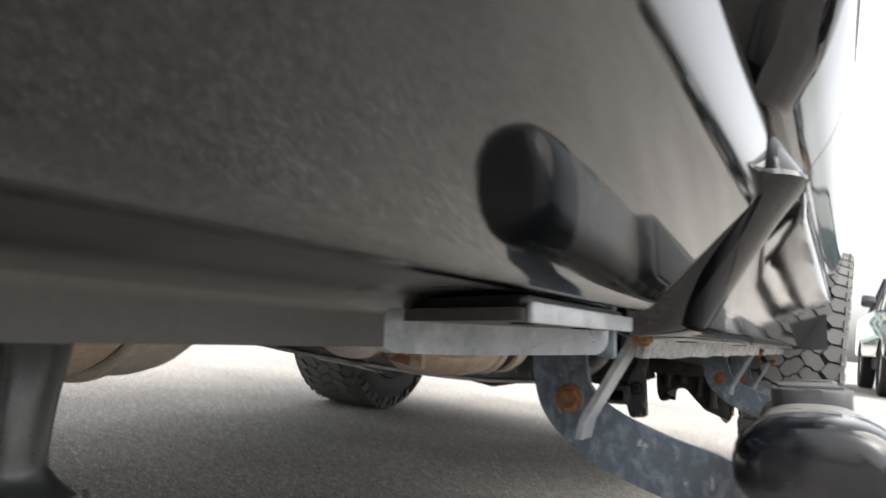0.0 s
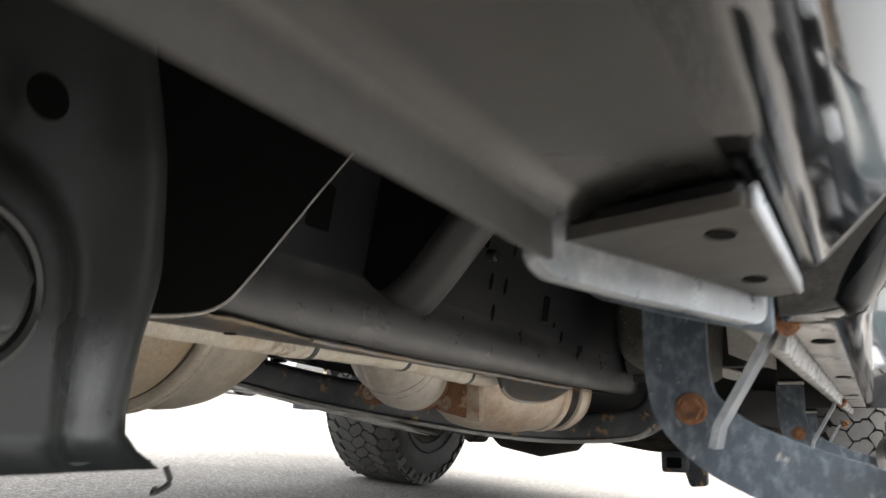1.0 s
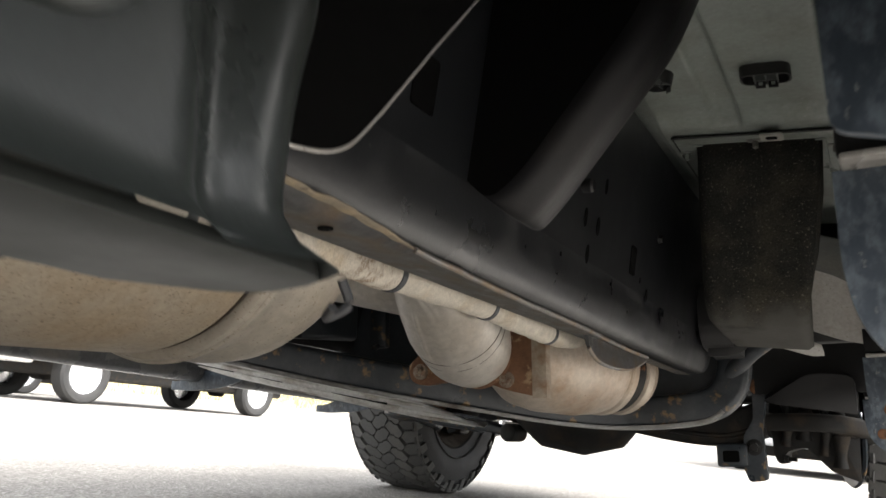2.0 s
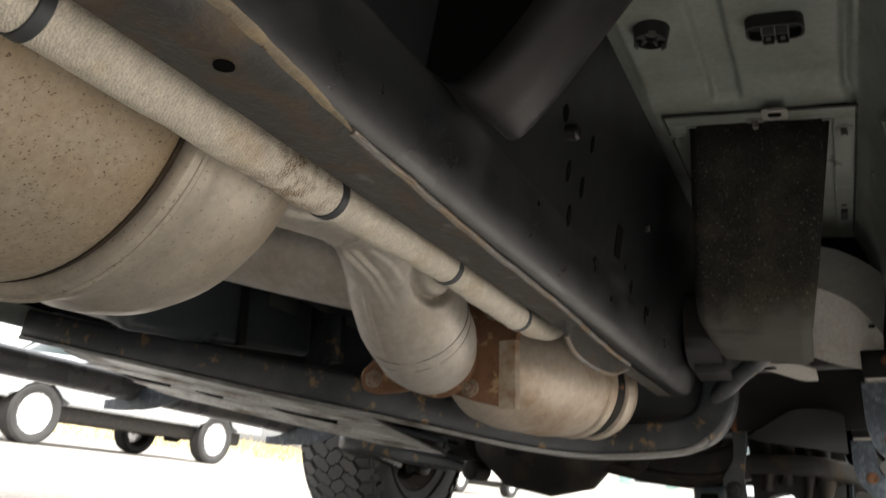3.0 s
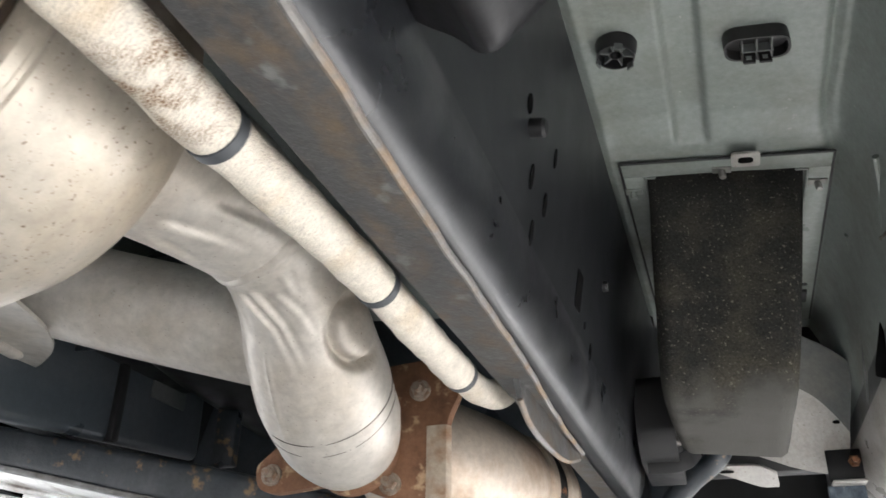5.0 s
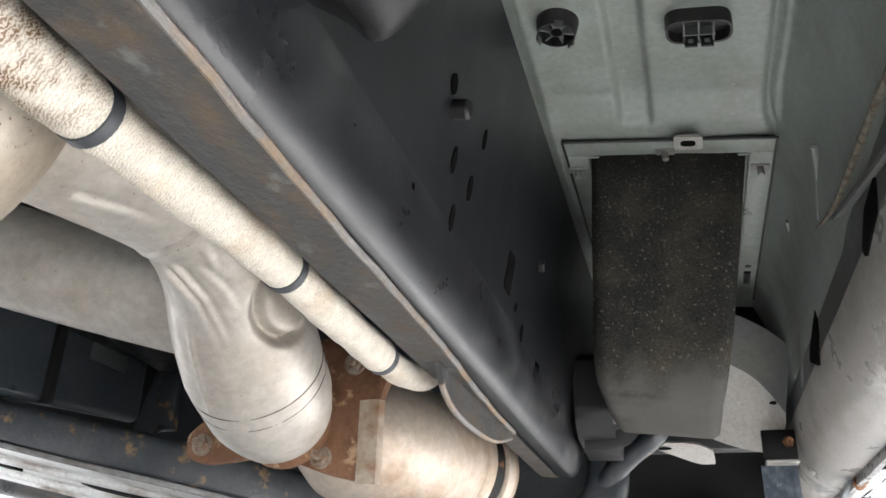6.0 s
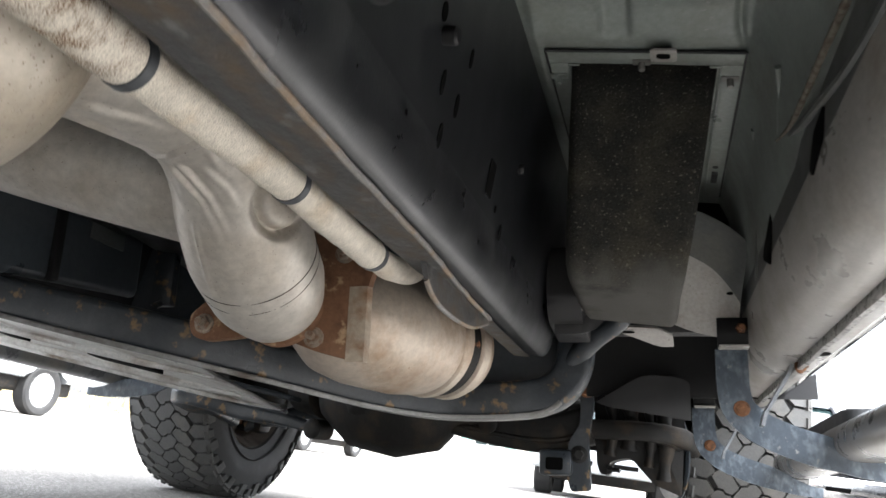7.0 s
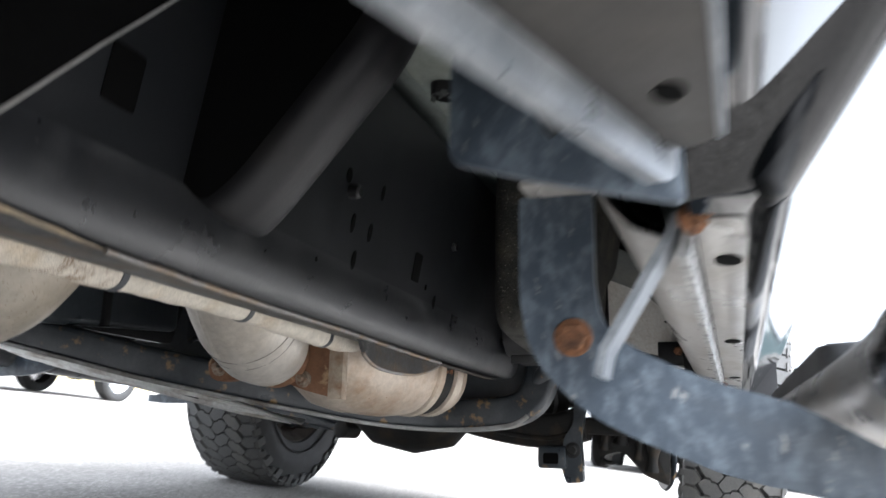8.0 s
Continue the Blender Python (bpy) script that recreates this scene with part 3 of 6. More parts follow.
def front_wheel(x, y, z, inner, name="front_wheel"):
    wheel = new(name)
    wheel.parent = truck
    wheel.matrix_basis = Matrix.Translation((x, y, z)) @ LEVEL.inverted()
    part("tyre", tyre_mesh(), RUBBER, wheel, "black all-terrain tyre with chunky blocks", sharp=30)
    step = 2 * math.pi / 48
    for c in range(5):
        spin("tread_block", tread_block(c), TREAD, wheel, [k * step for k in range(48)])
    for side in (-1, 1):
        for odd in (0, 1):
            spin("shoulder_lug", shoulder_lug(side, odd), TREAD, wheel, [(2 * k + odd + 0.3) * step for k in range(24)])
    turn = Matrix.Rotation(radians(90), 4, "Y")
    bm = lathe([(-0.11, 0.217), (-0.115, 0.224), (-0.105, 0.222), (-0.09, 0.205), (0.0, 0.192), (0.08, 0.2), (0.11, 0.222), (0.115, 0.218), (0.075, 0.188), (-0.08, 0.186)], turn, 48, closed=True)
    part("rim", bm, RIM, wheel, "brown-dusted steel rim")
    bm = lathe([(-inner * 0.01, 0.188), (inner * 0.03, 0.15), (inner * 0.05, 0.08), (inner * 0.05, 0.0)], turn, 40)
    for k in range(6):
        a = k * math.pi / 3
        lathe([(-0.012 * inner, 0.016), (inner * 0.05, 0.016)], turn @ pose(0.12 * math.cos(a), 0.12 * math.sin(a), 0), 12, bm)
    part("wheel_disc", bm, RIM, wheel)
    bm = lathe([(-inner * 0.09, 0.155), (-inner * 0.06, 0.16), (-inner * 0.055, 0.16), (-inner * 0.05, 0.06)], turn, 40)
    part("brake_rotor", bm, RUST, wheel, "rust-brown brake rotor")
    bm = box((-0.13 if inner > 0 else 0.03, -0.16, -0.07), (-0.03 if inner > 0 else 0.13, -0.09, 0.10), 0.015)
    part("brake_caliper", bm, DIRTY_IRON, wheel)
    bm = lathe([(-inner * 0.16, 0.05), (-inner * 0.10, 0.075), (-inner * 0.04, 0.07)], turn, 24)
    box((-0.16 if inner > 0 else 0.06, -0.04, -0.17), (-0.06 if inner > 0 else 0.16, 0.05, 0.19), 0.02, bm)
    part("steering_knuckle", bm, DIRTY_IRON, wheel)
    return wheel


front_wheel(MID - 0.792, 2.775, 0.570, -1)
front_wheel(MID + 0.850, 2.75, 0.398, 1)


# -- chassis rails --


def web_x(z):
    """The rail's outer web leans outwards as it rises."""
    return -0.5055 + 0.165 * (z - 0.51)


def rail(x_in, name, label, far=False):
    """A boxed rail; its lower outer corner is rounded wide, and its foot rises where the crossmember meets it."""
    lo, hi = 0.456, 0.726
    prof = [(x_in, lo + 0.004), (-0.526, lo)]
    for k in range(1, 13):
        a = radians(90 * k / 12)
        prof.append((-0.526 + 0.0205 * math.sin(a), lo + 0.054 - 0.054 * math.cos(a)))
    prof += [(web_x(z), z) for z in (0.56, 0.62, 0.68, hi)]
    prof += [(web_x(hi) - 0.02, hi + 0.004), (x_in + 0.03, hi + 0.006)]
    bm = bmesh.new()
    stations = [(-1.6, 0.12), (-0.9, 0.10), (-0.35, 0.0), (0.2, 0.0), (0.7, 0.0), (1.0, 0.0), (1.46, 0.0), (1.492, 0.004), (1.505, 0.15), (3.3, 0.17)]
    rings = []
    for y, up in stations:
        rings.append([bm.verts.new((px, y, pz + up * max(0.15, 1 - (pz - lo) / (hi - lo)) if pz < hi else pz + up * 0.2)) for px, pz in prof])
    for a, b in zip(rings, rings[1:]):
        for k in range(len(prof)):
            j = (k + 1) % len(prof)
            bm.faces.new((a[k], b[k], b[j], a[j]))
    bm.faces.new(rings[0])
    bm.faces.new(rings[-1][::-1])
    if far:
        bmesh.ops.transform(bm, matrix=FLIP, verts=bm.verts)
    return part(name, bm, RAIL_PAINT, truck, label, sharp=50)


rail_r = rail(-0.563, "frame_rail", "black coated boxed steel frame rail, scuffed along its foot")
rail(-0.563, "frame_rail", "black coated boxed steel frame rail", True)
# welded lip along the seam of the two half channels
bm = bmesh.new()
def seam_point(y):
    x = float(np.interp(y, (0.28, 0.39, 0.6, 0.8, 0.9, 1.04), (-0.513, -0.519, -0.525, -0.5275, -0.5325, -0.538))) + 0.0012 * noise.noise(Vector((y * 25, 0, 0)))
    rise = 0.042 * (1 - math.sqrt(max(0.0, 1 - (max(0.0, x + 0.526) / 0.026) ** 2)))
    return Vector((x, y, 0.4535 + rise + 0.0008 * noise.noise(Vector((y * 40, 3, 0)))))


def smooth_step(v, a, b):
    t = max(0.0, min(1.0, (v - a) / (b - a)))
    return t * t * (3 - 2 * t)


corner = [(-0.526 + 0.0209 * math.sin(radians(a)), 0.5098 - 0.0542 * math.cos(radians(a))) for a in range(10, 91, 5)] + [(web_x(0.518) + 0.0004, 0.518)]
part("rail_corner", sheet(corner, 0.10, 1.458, 0.0003, cuts=12), RAIL_CORNER, rail_r, "dusty scuffed lower corner of the rail, its highlight painted in", sharp=80)
under, lines = bmesh.new(), []
for y in np.linspace(0.12, 1.45, 76):
    edge, row = seam_point(min(y, 1.10)), []
    for k in range(9):
        x = -0.5635 + (edge.x + 0.0004 + 0.5635) * k / 8
        rise = 0.042 * (1 - math.sqrt(max(0.0, 1 - (max(0.0, x + 0.526) / 0.026) ** 2))) + 0.004 * max(0.0, (-0.529 - x) / 0.0345)
        row.append(under.verts.new((x, y, 0.4522 + rise + 0.0006 * noise.noise(Vector((x * 60, y * 40, 1))))))
    lines.append(row)
for a, b in zip(lines, lines[1:]):
    for k in range(8):
        under.faces.new((a[k], b[k], b[k + 1], a[k + 1]))
part("rail_underside", under, RAIL_BOTTOM, rail_r, "rust-scuffed lower flange of the rail", sharp=80)
line = [seam_point(y) for y in np.linspace(0.39, 1.13, 90)]
sweep(line, 0.0026, 8, bm)
part("weld_seam", bm, SEAM_STEEL, rail_r, "pale scraped weld seam")
line = [seam_point(y) for y in np.linspace(0.10, 0.40, 60)]
widths = [0.0056 * (1 - 0.7 * smooth_step(p.y, 0.33, 0.40)) + 0.0024 * noise.noise(Vector((p.y * 60, 7, 0))) for p in line]
bm = sweep(line, widths, shape=[(math.cos(a), 0.28 * math.sin(a)) for a in np.linspace(0, 2 * math.pi, 13)[:-1]])
part("weld_bead", bm, WELD_RUST, rail_r, "tan rusty weld bead", sharp=80)
hang = smooth_line([(0.855, 0.455), (0.872, 0.437), (0.915, 0.426), (1.0, 0.426), (1.07, 0.433), (1.142, 0.450)], 5)
bm = prism([(p[0], p[1]) for p in hang] + [(1.15, 0.459), (0.85, 0.459)], -0.547, -0.542, "x", 0.001)
skirt = part("rail_skirt", bm, RAIL_BOTTOM, rail_r, "scuffed hanging skirt below the rail")
bm = sweep([(-0.5445, p[0], p[1]) for p in hang[-22:]], 0.0028, 8)
part("skirt_edge", bm, SEAM_STEEL, rail_r, "pale torn edge of the skirt")


def rail_slot(y, z, hy, hz, square=False):
    """A dark through-hole in the rail's web, lined with a pressed rim."""
    if square:
        outline = [(y - hy, z - hz), (y + hy, z - hz), (y + hy, z + hz), (y - hy, z + hz)]
        inner = rounded(outline, 0.003, 2)
    else:
        inner = [(y + hy * math.cos(a), z + hz * math.sin(a)) for a in np.linspace(0, 2 * math.pi, 18)[:-1]]
    bm = prism(inner, -0.004, 0.0010, "x")
    for v in bm.verts:
        v.co.x += web_x(v.co.z)
    return part("rail_hole", bm, VOID, rail_r)


for y, z, hy, hz in ((0.7414, 0.5244, 0.0045, 0.0105), (0.6619, 0.5059, 0.0026, 0.0048), (0.9985, 0.5217, 0.004, 0.009), (0.7675, 0.5609, 0.0045, 0.0105),
                     (0.7234, 0.5606, 0.0042, 0.0105), (0.7812, 0.6103, 0.0036, 0.009), (0.695, 0.604, 0.006, 0.008), (0.960, 0.535, 0.0025, 0.004)):
    rail_slot(y, z, hy, hz)
rail_slot(0.9189, 0.5532, 0.012, 0.018, True)
rail_slot(0.363, 0.566, 0.016, 0.020, True)
bm = lathe([(-0.004, 0.0075), (0.010, 0.0075), (0.012, 0.0055)], facing((web_x(0.590), 0.705, 0.590), (1, 0, -0.16)), 16)
part("rail_stud", bm, FRAME_BLACK, rail_r)
bm = hex_bolt((web_x(0.607), 1.0358, 0.607), (1, 0, -0.16), 0.010, 0.006)
part("rail_stud", bm, FRAME_BLACK, rail_r)
bm = lathe([(0, 0.0050), (0.0009, 0.0050)], facing((-0.5343, 0.3048, 0.4520), (0, 0, -1)), 20)
part("rail_hole", bm, VOID, rail_r)


# -- cab mount outrigger --
def outrigger(flip=False):
    bm = bmesh.new()
    rings = []
    # an upright rear face bent over into a flange, whose inner end is cut aslant
    for y in [0.446 + 0.024 * (1 - math.cos(k * math.pi / 16)) for k in range(9)] + [0.480, 0.490, 0.498, 0.502]:
        s = min(1.0, (y - 0.446) / 0.050)
        outline = rounded([(-0.515, 0.548 - 0.02 * s), (-0.505 + 0.010 * s, 0.520 - 0.010 * s), (-0.490 + 0.010 * s, 0.506 - 0.006 * s), (-0.470 + 0.004 * s, 0.4845 - 0.002 * s), (-0.444, 0.502), (-0.349, 0.612), (-0.325, 0.66), (-0.315, 0.740), (-0.53, 0.740)], [0, 0.012, 0.010, 0.012, 0.02, 0.02, 0.01, 0, 0])
        u = max(0.0, min(1.0, (0.470 - y) / 0.024))
        lift = 0.024 * (1 - math.sqrt(max(0.0, 1 - u * u))) + (0.004 * ((y - 0.488) / 0.014) ** 2 if y > 0.488 else 0.0)
        rings.append([bm.verts.new((px - 0.7 * lift if pz < 0.72 and px > -0.505 else px, y, pz + 0.7 * lift if pz < 0.70 else pz)) for px, pz in outline])
    for a, b in zip(rings, rings[1:]):
        for k in range(len(a)):
            j = (k + 1) % len(a)
            bm.faces.new((a[k], a[j], b[j], b[k]))
    bm.faces.new(rings[0][::-1])
    bm.faces.new(rings[-1])
    # Black sheet over the rear face: the shade there is painted on.
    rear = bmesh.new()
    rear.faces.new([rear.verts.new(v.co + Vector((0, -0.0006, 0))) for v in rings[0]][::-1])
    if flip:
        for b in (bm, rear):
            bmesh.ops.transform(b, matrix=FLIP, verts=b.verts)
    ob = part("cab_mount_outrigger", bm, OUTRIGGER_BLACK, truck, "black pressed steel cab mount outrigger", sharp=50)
    part("outrigger_rear", rear, VOID, ob, "rear face blackened for the deep shade there")
    if flip:
        return ob
    bm = lathe([(0, 0.036), (0.006, 0.038), (0.075, 0.036)], facing((-0.387, 0.375, 0.655), (0, 0, 1)), 28)
    part("mount_bushing", bm, VOID, ob)
    bm = hex_bolt((-0.387, 0.375, 0.655), (0, 0, -1), 0.022, 0.014, 0.024, 0.012)
    part("mount_bolt", bm, FRAME_BLACK, ob)
    return ob


outrigger()
outrigger(True)


# -- leaf spring hanger with its big bolt --
def spring_hanger():
    x = -0.374
    edge = smooth_line([(0.040, 0.80), (0.060, 0.62), (0.076, 0.55), (0.084, 0.505), (0.0865, 0.465), (0.0865, 0.445), (0.0795, 0.418), (0.0762, 0.400), (0.0745, 0.378), (0.084, 0.365)], 5)
    heights = [p[1] for p in reversed(edge)]
    reach = [p[0] for p in reversed(edge)]
    bm = bmesh.new()
    ny, nz = 64, 60
    grid = []
    for j in range(nz + 1):
        z = 0.3625 + (0.80 - 0.3625) * j / nz
        right = float(np.interp(z, heights, reach))
        row = []
        for i in range(ny + 1):
            y = -0.40 + (right + 0.40) * (i / ny) ** 0.6
            # raised pad round the bolt, with an arched top; a soft groove and a rolled ridge beyond it
            dy, dz = y + 0.018, z - 0.432
            inside = 0.046 - (math.hypot(dy, dz) if dy > 0 and dz > 0 else max(dy, dz))
            t = max(0.0, min(1.0, inside / 0.020 + 0.5))
            lift = 0.014 * t * t * (3 - 2 * t)
            ridge = 0.007 * math.exp(-((y - right + 0.020) / 0.016) ** 2) if z < 0.5 else 0.007 * math.exp(-((y - right + 0.020) / 0.016) ** 2) * max(0, 1 - (z - 0.5) / 0.06)
            foot = max(0.0, 1 - (z - 0.3625) / 0.014)
            roll = 0.016 * max(0.0, 1 - (right - y) / 0.012) ** 2
            row.append(bm.verts.new((x - 0.006 + lift * (1 - foot * 0.4) + ridge + 0.012 * foot ** 2 - roll, y, z)))
        grid.append(row)
    for j in range(nz):
        for i in range(ny):
            bm.faces.new((grid[j][i], grid[j][i + 1], grid[j + 1][i + 1], grid[j + 1][i]))
    hanger = part("spring_hanger", bm, HANGER_BLACK, truck, "black pressed steel leaf spring hanger with a big bolt", sharp=70)
    bm = sheet([(x - 0.018, 0.030), (x - 0.08, 0.040)], 0.369, 0.80, 0.005, axis="z")
    part("hanger_return", bm, FRAME_BLACK, hanger)
    outline = rounded([(x - 0.05, -0.40), (x + 0.004, -0.40), (x + 0.004, 0.072), (x - 0.002, 0.082), (x - 0.03, 0.086), (x - 0.05, 0.05)], [0, 0, 0.008, 0.004, 0.01, 0])
    bm = prism(outline, 0.3620, 0.3660, "z", 0.001)
    part("hanger_flange", bm, HANGER_BLACK, hanger, "rust-edged foot flange")
    bm = lathe([(0, 0.0335), (0.003, 0.0330), (0.0045, 0.0305), (0.0035, 0.0285), (-0.004, 0.028), (-0.004, 0.034)], facing((x + 0.008, -0.0235, 0.4265), (1, 0, 0)), 48, closed=True)
    part("bolt_boss", bm, HANGER_BLACK, hanger)
    bm = lathe([(0, 0.0265), (0.003, 0.0262), (0.004, 0.0245)], facing((x + 0.0075, -0.0225, 0.4270), (1, 0, 0)), 40)
    part("bolt_washer", bm, HANGER_BLACK, hanger)
    m = facing((x + 0.0085, -0.0225, 0.4265), (1, 0, 0)) @ Matrix.Rotation(radians(12), 4, "Z")
    bm = lathe([(0.0, 0.0210), (0.011, 0.0210), (0.0135, 0.0190)], m, 6)
    bevel(bm, [e for e in bm.edges], 0.0016, 3)
    part("hanger_bolt", bm, HANGER_BLACK, hanger, "large black hex bolt")
    bm = lathe([(0, 0.0095), (0.0006, 0.0095)], facing((x + 0.0055, 0.004, 0.505), (1, 0, 0)), 18)
    part("hanger_hole", bm, VOID, hanger)
    bm = sweep(smooth_line([(x + 0.004, 0.084, 0.363), (x + 0.005, 0.086, 0.356), (x + 0.002, 0.080, 0.352), (x + 0.006, 0.077, 0.354)], 5), 0.0014, 6)
    part("torn_strip", bm, PLASTIC, hanger)
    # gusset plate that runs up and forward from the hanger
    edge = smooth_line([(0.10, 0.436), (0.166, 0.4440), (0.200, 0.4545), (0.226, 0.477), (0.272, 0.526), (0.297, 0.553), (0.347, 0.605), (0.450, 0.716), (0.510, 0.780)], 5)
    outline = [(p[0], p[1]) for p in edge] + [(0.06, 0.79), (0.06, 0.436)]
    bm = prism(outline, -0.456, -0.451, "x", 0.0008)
    part("gusset_plate", bm, VOID, hanger, "deep black gusset plate")
    bm = sweep([(-0.4515, p[0], p[1]) for p in edge], 0.0011, 6)
    part("gusset_edge", bm, SILL_PAINT, hanger, "thin pale edge of the gusset")


spring_hanger()


# -- cab floor, sills, rockers, bed side --
def fall(x):
    """How far the cab floor lies below its middle: it drops outwards."""
    return 0.113 * (x + 0.35)


def tilt(bm):
    for v in bm.verts:
        v.co.z -= fall(v.co.x)
    return bm


def floor_height(x, y):
    """The pressed cab floor: a recessed channel, a groove along the outer edge, a step down to the plate, the side wall."""
    z = 0.750 - fall(x) - 0.012 * smooth_step(y, 0.95, 1.00)
    channel = smooth_step(x, -0.3985, -0.3895) * (1 - smooth_step(x, -0.3665, -0.3595)) * (1 - smooth_step(y, 0.990, 1.002))
    z += 0.009 * channel
    gx = float(np.interp(y, (0.0, 0.98, 1.05, 1.13, 1.6), (-0.2505, -0.2505, -0.236, -0.2245, -0.2245)))
    z += 0.006 * math.exp(-((x - gx) / 0.0042) ** 2)
    z += 0.004 * (1 - smooth_step(x, -0.474, -0.464)) - 0.0035 * math.exp(-((x + 0.469) / 0.004) ** 2)
    if x < -0.50:
        z += (-0.50 - x) * 0.6
    if x > -0.238:
        z -= 0.120 * smooth_step(x, -0.240, -0.190) ** 0.8 + 0.05 * smooth_step(x, -0.222, -0.205)
    return z + 0.0015 * noise.noise(Vector((x * 14, y * 6, 0)))


xs = list(np.linspace(-0.62, -0.48, 6)) + list(np.linspace(-0.478, -0.405, 18)) + list(np.linspace(-0.401, -0.356, 20)) + list(np.linspace(-0.35, -0.262, 10)) + list(np.linspace(-0.26, -0.204, 34))
ys = list(np.linspace(0.36, 0.94, 26)) + list(np.linspace(0.95, 1.01, 16)) + list(np.linspace(1.02, 1.55, 28))
bm = bmesh.new()
for thick in (0.0, 0.002):
    grid = [[bm.verts.new((x, y, floor_height(x, y) + thick)) for x in xs] for y in ys]
    for i in range(len(ys) - 1):
        for j in range(len(xs) - 1):
            bm.faces.new((grid[i][j], grid[i][j + 1], grid[i + 1][j + 1], grid[i + 1][j]))
floor_pan = part("floor_pan", bm, ECOAT, truck, "grey-green primed steel cab floor with pressed beads", sharp=70)


def round_plug(x, y, z):
    m = pose(x, y, z - fall(x), 0, 6.4, 0) @ Matrix.Diagonal((0.77, 0.77, 1.0, 1))
    bm = lathe([(0.004, 0.025), (-0.003, 0.025), (-0.017, 0.0225), (-0.017, 0.0212), (-0.006, 0.0205), (-0.004, 0.0085), (-0.014, 0.0085), (-0.014, 0.0072), (-0.006, 0.0068), (-0.006, 0.0)], m, 32)
    ob = part("round_floor_plug", bm, PLASTIC, floor_pan, "round black ribbed plastic plug")
    bm = bmesh.new()
    for k in range(6):
        box((0.0075, -0.0009, -0.0145), (0.0212, 0.0009, -0.004), 0.0003, bm, m @ Matrix.Rotation(k * math.pi / 3 + 0.3, 4, "Z"))
    for k in (0, 2, 4):
        box((0.0205, -0.005, -0.0215), (0.0232, 0.005, -0.014), 0.0006, bm, m @ Matrix.Rotation(k * math.pi / 3 + 0.8, 4, "Z"))
    return part("plug_rib", bm, PLUG_EDGE, ob, "grey worn plug ribs")


def oval_plug(x, y, z):
    """A long plug: a raised wall, a lower inner wall, cross ribs and two square clips."""
    centre = Vector((x, y, z))
    shrink = Matrix.Translation(centre) @ Matrix.Diagonal((0.72, 0.76, 0.80, 1)) @ Matrix.Translation(-centre)

    def settle(bm):
        bmesh.ops.transform(bm, matrix=shrink, verts=bm.verts)
        return tilt(bm)

    def ring(rx, ry):
        return rounded([(x - rx, y - ry), (x + rx, y - ry), (x + rx, y + ry), (x - rx, y + ry)], ry * 0.96, 7)

    outer, inner = ring(0.0385, 0.0205), ring(0.0355, 0.0175)
    bm = bmesh.new()
    n = len(outer)
    levels = [(outer, z + 0.004), (outer, z - 0.015), (inner, z - 0.015), (inner, z - 0.002)]
    rings = [[bm.verts.new((px, py, pz)) for px, py in pts] for pts, pz in levels]
    for a, b in zip(rings, rings[1:]):
        for k in range(n):
            j = (k + 1) % n
            bm.faces.new((a[k], a[j], b[j], b[k]))
    bm.faces.new(rings[-1])
    ob = part("oval_floor_plug", settle(bm), PLASTIC, floor_pan, "oval black plastic floor plug with clips")
    bm = bmesh.new()
    for dx in (-0.017, 0.0, 0.017):
        box((x + dx - 0.0009, y - 0.017, z - 0.0145), (x + dx + 0.0009, y + 0.017, z - 0.003), 0.0, bm)
    box((x - 0.019, y + 0.005, z - 0.0145), (x + 0.019, y + 0.007, z - 0.003), 0.0, bm)
    part("plug_rib", settle(bm), PLUG_EDGE, ob, "grey worn plug ribs")
    bm = bmesh.new()
    for dx in (-0.0095, 0.0095):
        box((x + dx - 0.0075, y + 0.0165, z - 0.021), (x + dx + 0.0075, y + 0.0200, z - 0.006), 0.0008, bm)
        box((x + dx - 0.0092, y + 0.0060, z - 0.0185), (x + dx - 0.0078, y + 0.0170, z - 0.008), 0.0003, bm)
    part("plug_clip", settle(bm), PLASTIC, ob)
    bm = bmesh.new()
    for dx in (-0.0095, 0.0095):
        box((x + dx - 0.0030, y + 0.0160, z - 0.0170), (x + dx + 0.0030, y + 0.0167, z - 0.0120), 0.0, bm)
    part("clip_window", settle(bm), ECOAT, ob, "floor colour seen through the clips")
    return ob


round_plug(-0.4350, 0.8370, 0.752)
oval_plug(-0.3155, 0.8470, 0.748)

# access plate, its tab and the felt-covered box that hangs in it
z0 = 0.7365
pieces = []
for lo, hi in (((-0.458, 1.024, z0 - 0.004), (-0.242, 1.052, z0)), ((-0.458, 1.052, z0 - 0.004), (-0.434, 1.50, z0)), ((-0.266, 1.052, z0 - 0.004), (-0.242, 1.50, z0))):
    pieces.append(tilt(box(lo, hi, 0.0012)))
access = part("access_plate", pieces[0], ECOAT, truck, "grey-green access plate in the cab floor")
for piece in pieces[1:]:
    part("plate_side", piece, ECOAT, access)
bm = bmesh.new()
for a, b in (((-0.459, 1.0225), (-0.241, 1.0225)), ((-0.459, 1.0225), (-0.459, 1.50)), ((-0.241, 1.0225), (-0.241, 1.50))):
    sweep([(a[0], a[1], z0 - 0.003), (b[0], b[1], z0 - 0.003)], 0.0016, 6, bm)
part("plate_rim", tilt(bm), PLASTIC, access, "thin black sealing bead")
bm = bmesh.new()
for a, b in (((-0.4345, 1.0525), (-0.2655, 1.0525)), ((-0.4345, 1.0525), (-0.4345, 1.48)), ((-0.2655, 1.0525), (-0.2655, 1.48))):
    sweep([(a[0], a[1], z0 - 0.005), (b[0], b[1], z0 - 0.005)], 0.0013, 6, bm)
part("plate_fold", tilt(bm), ECOAT, access)
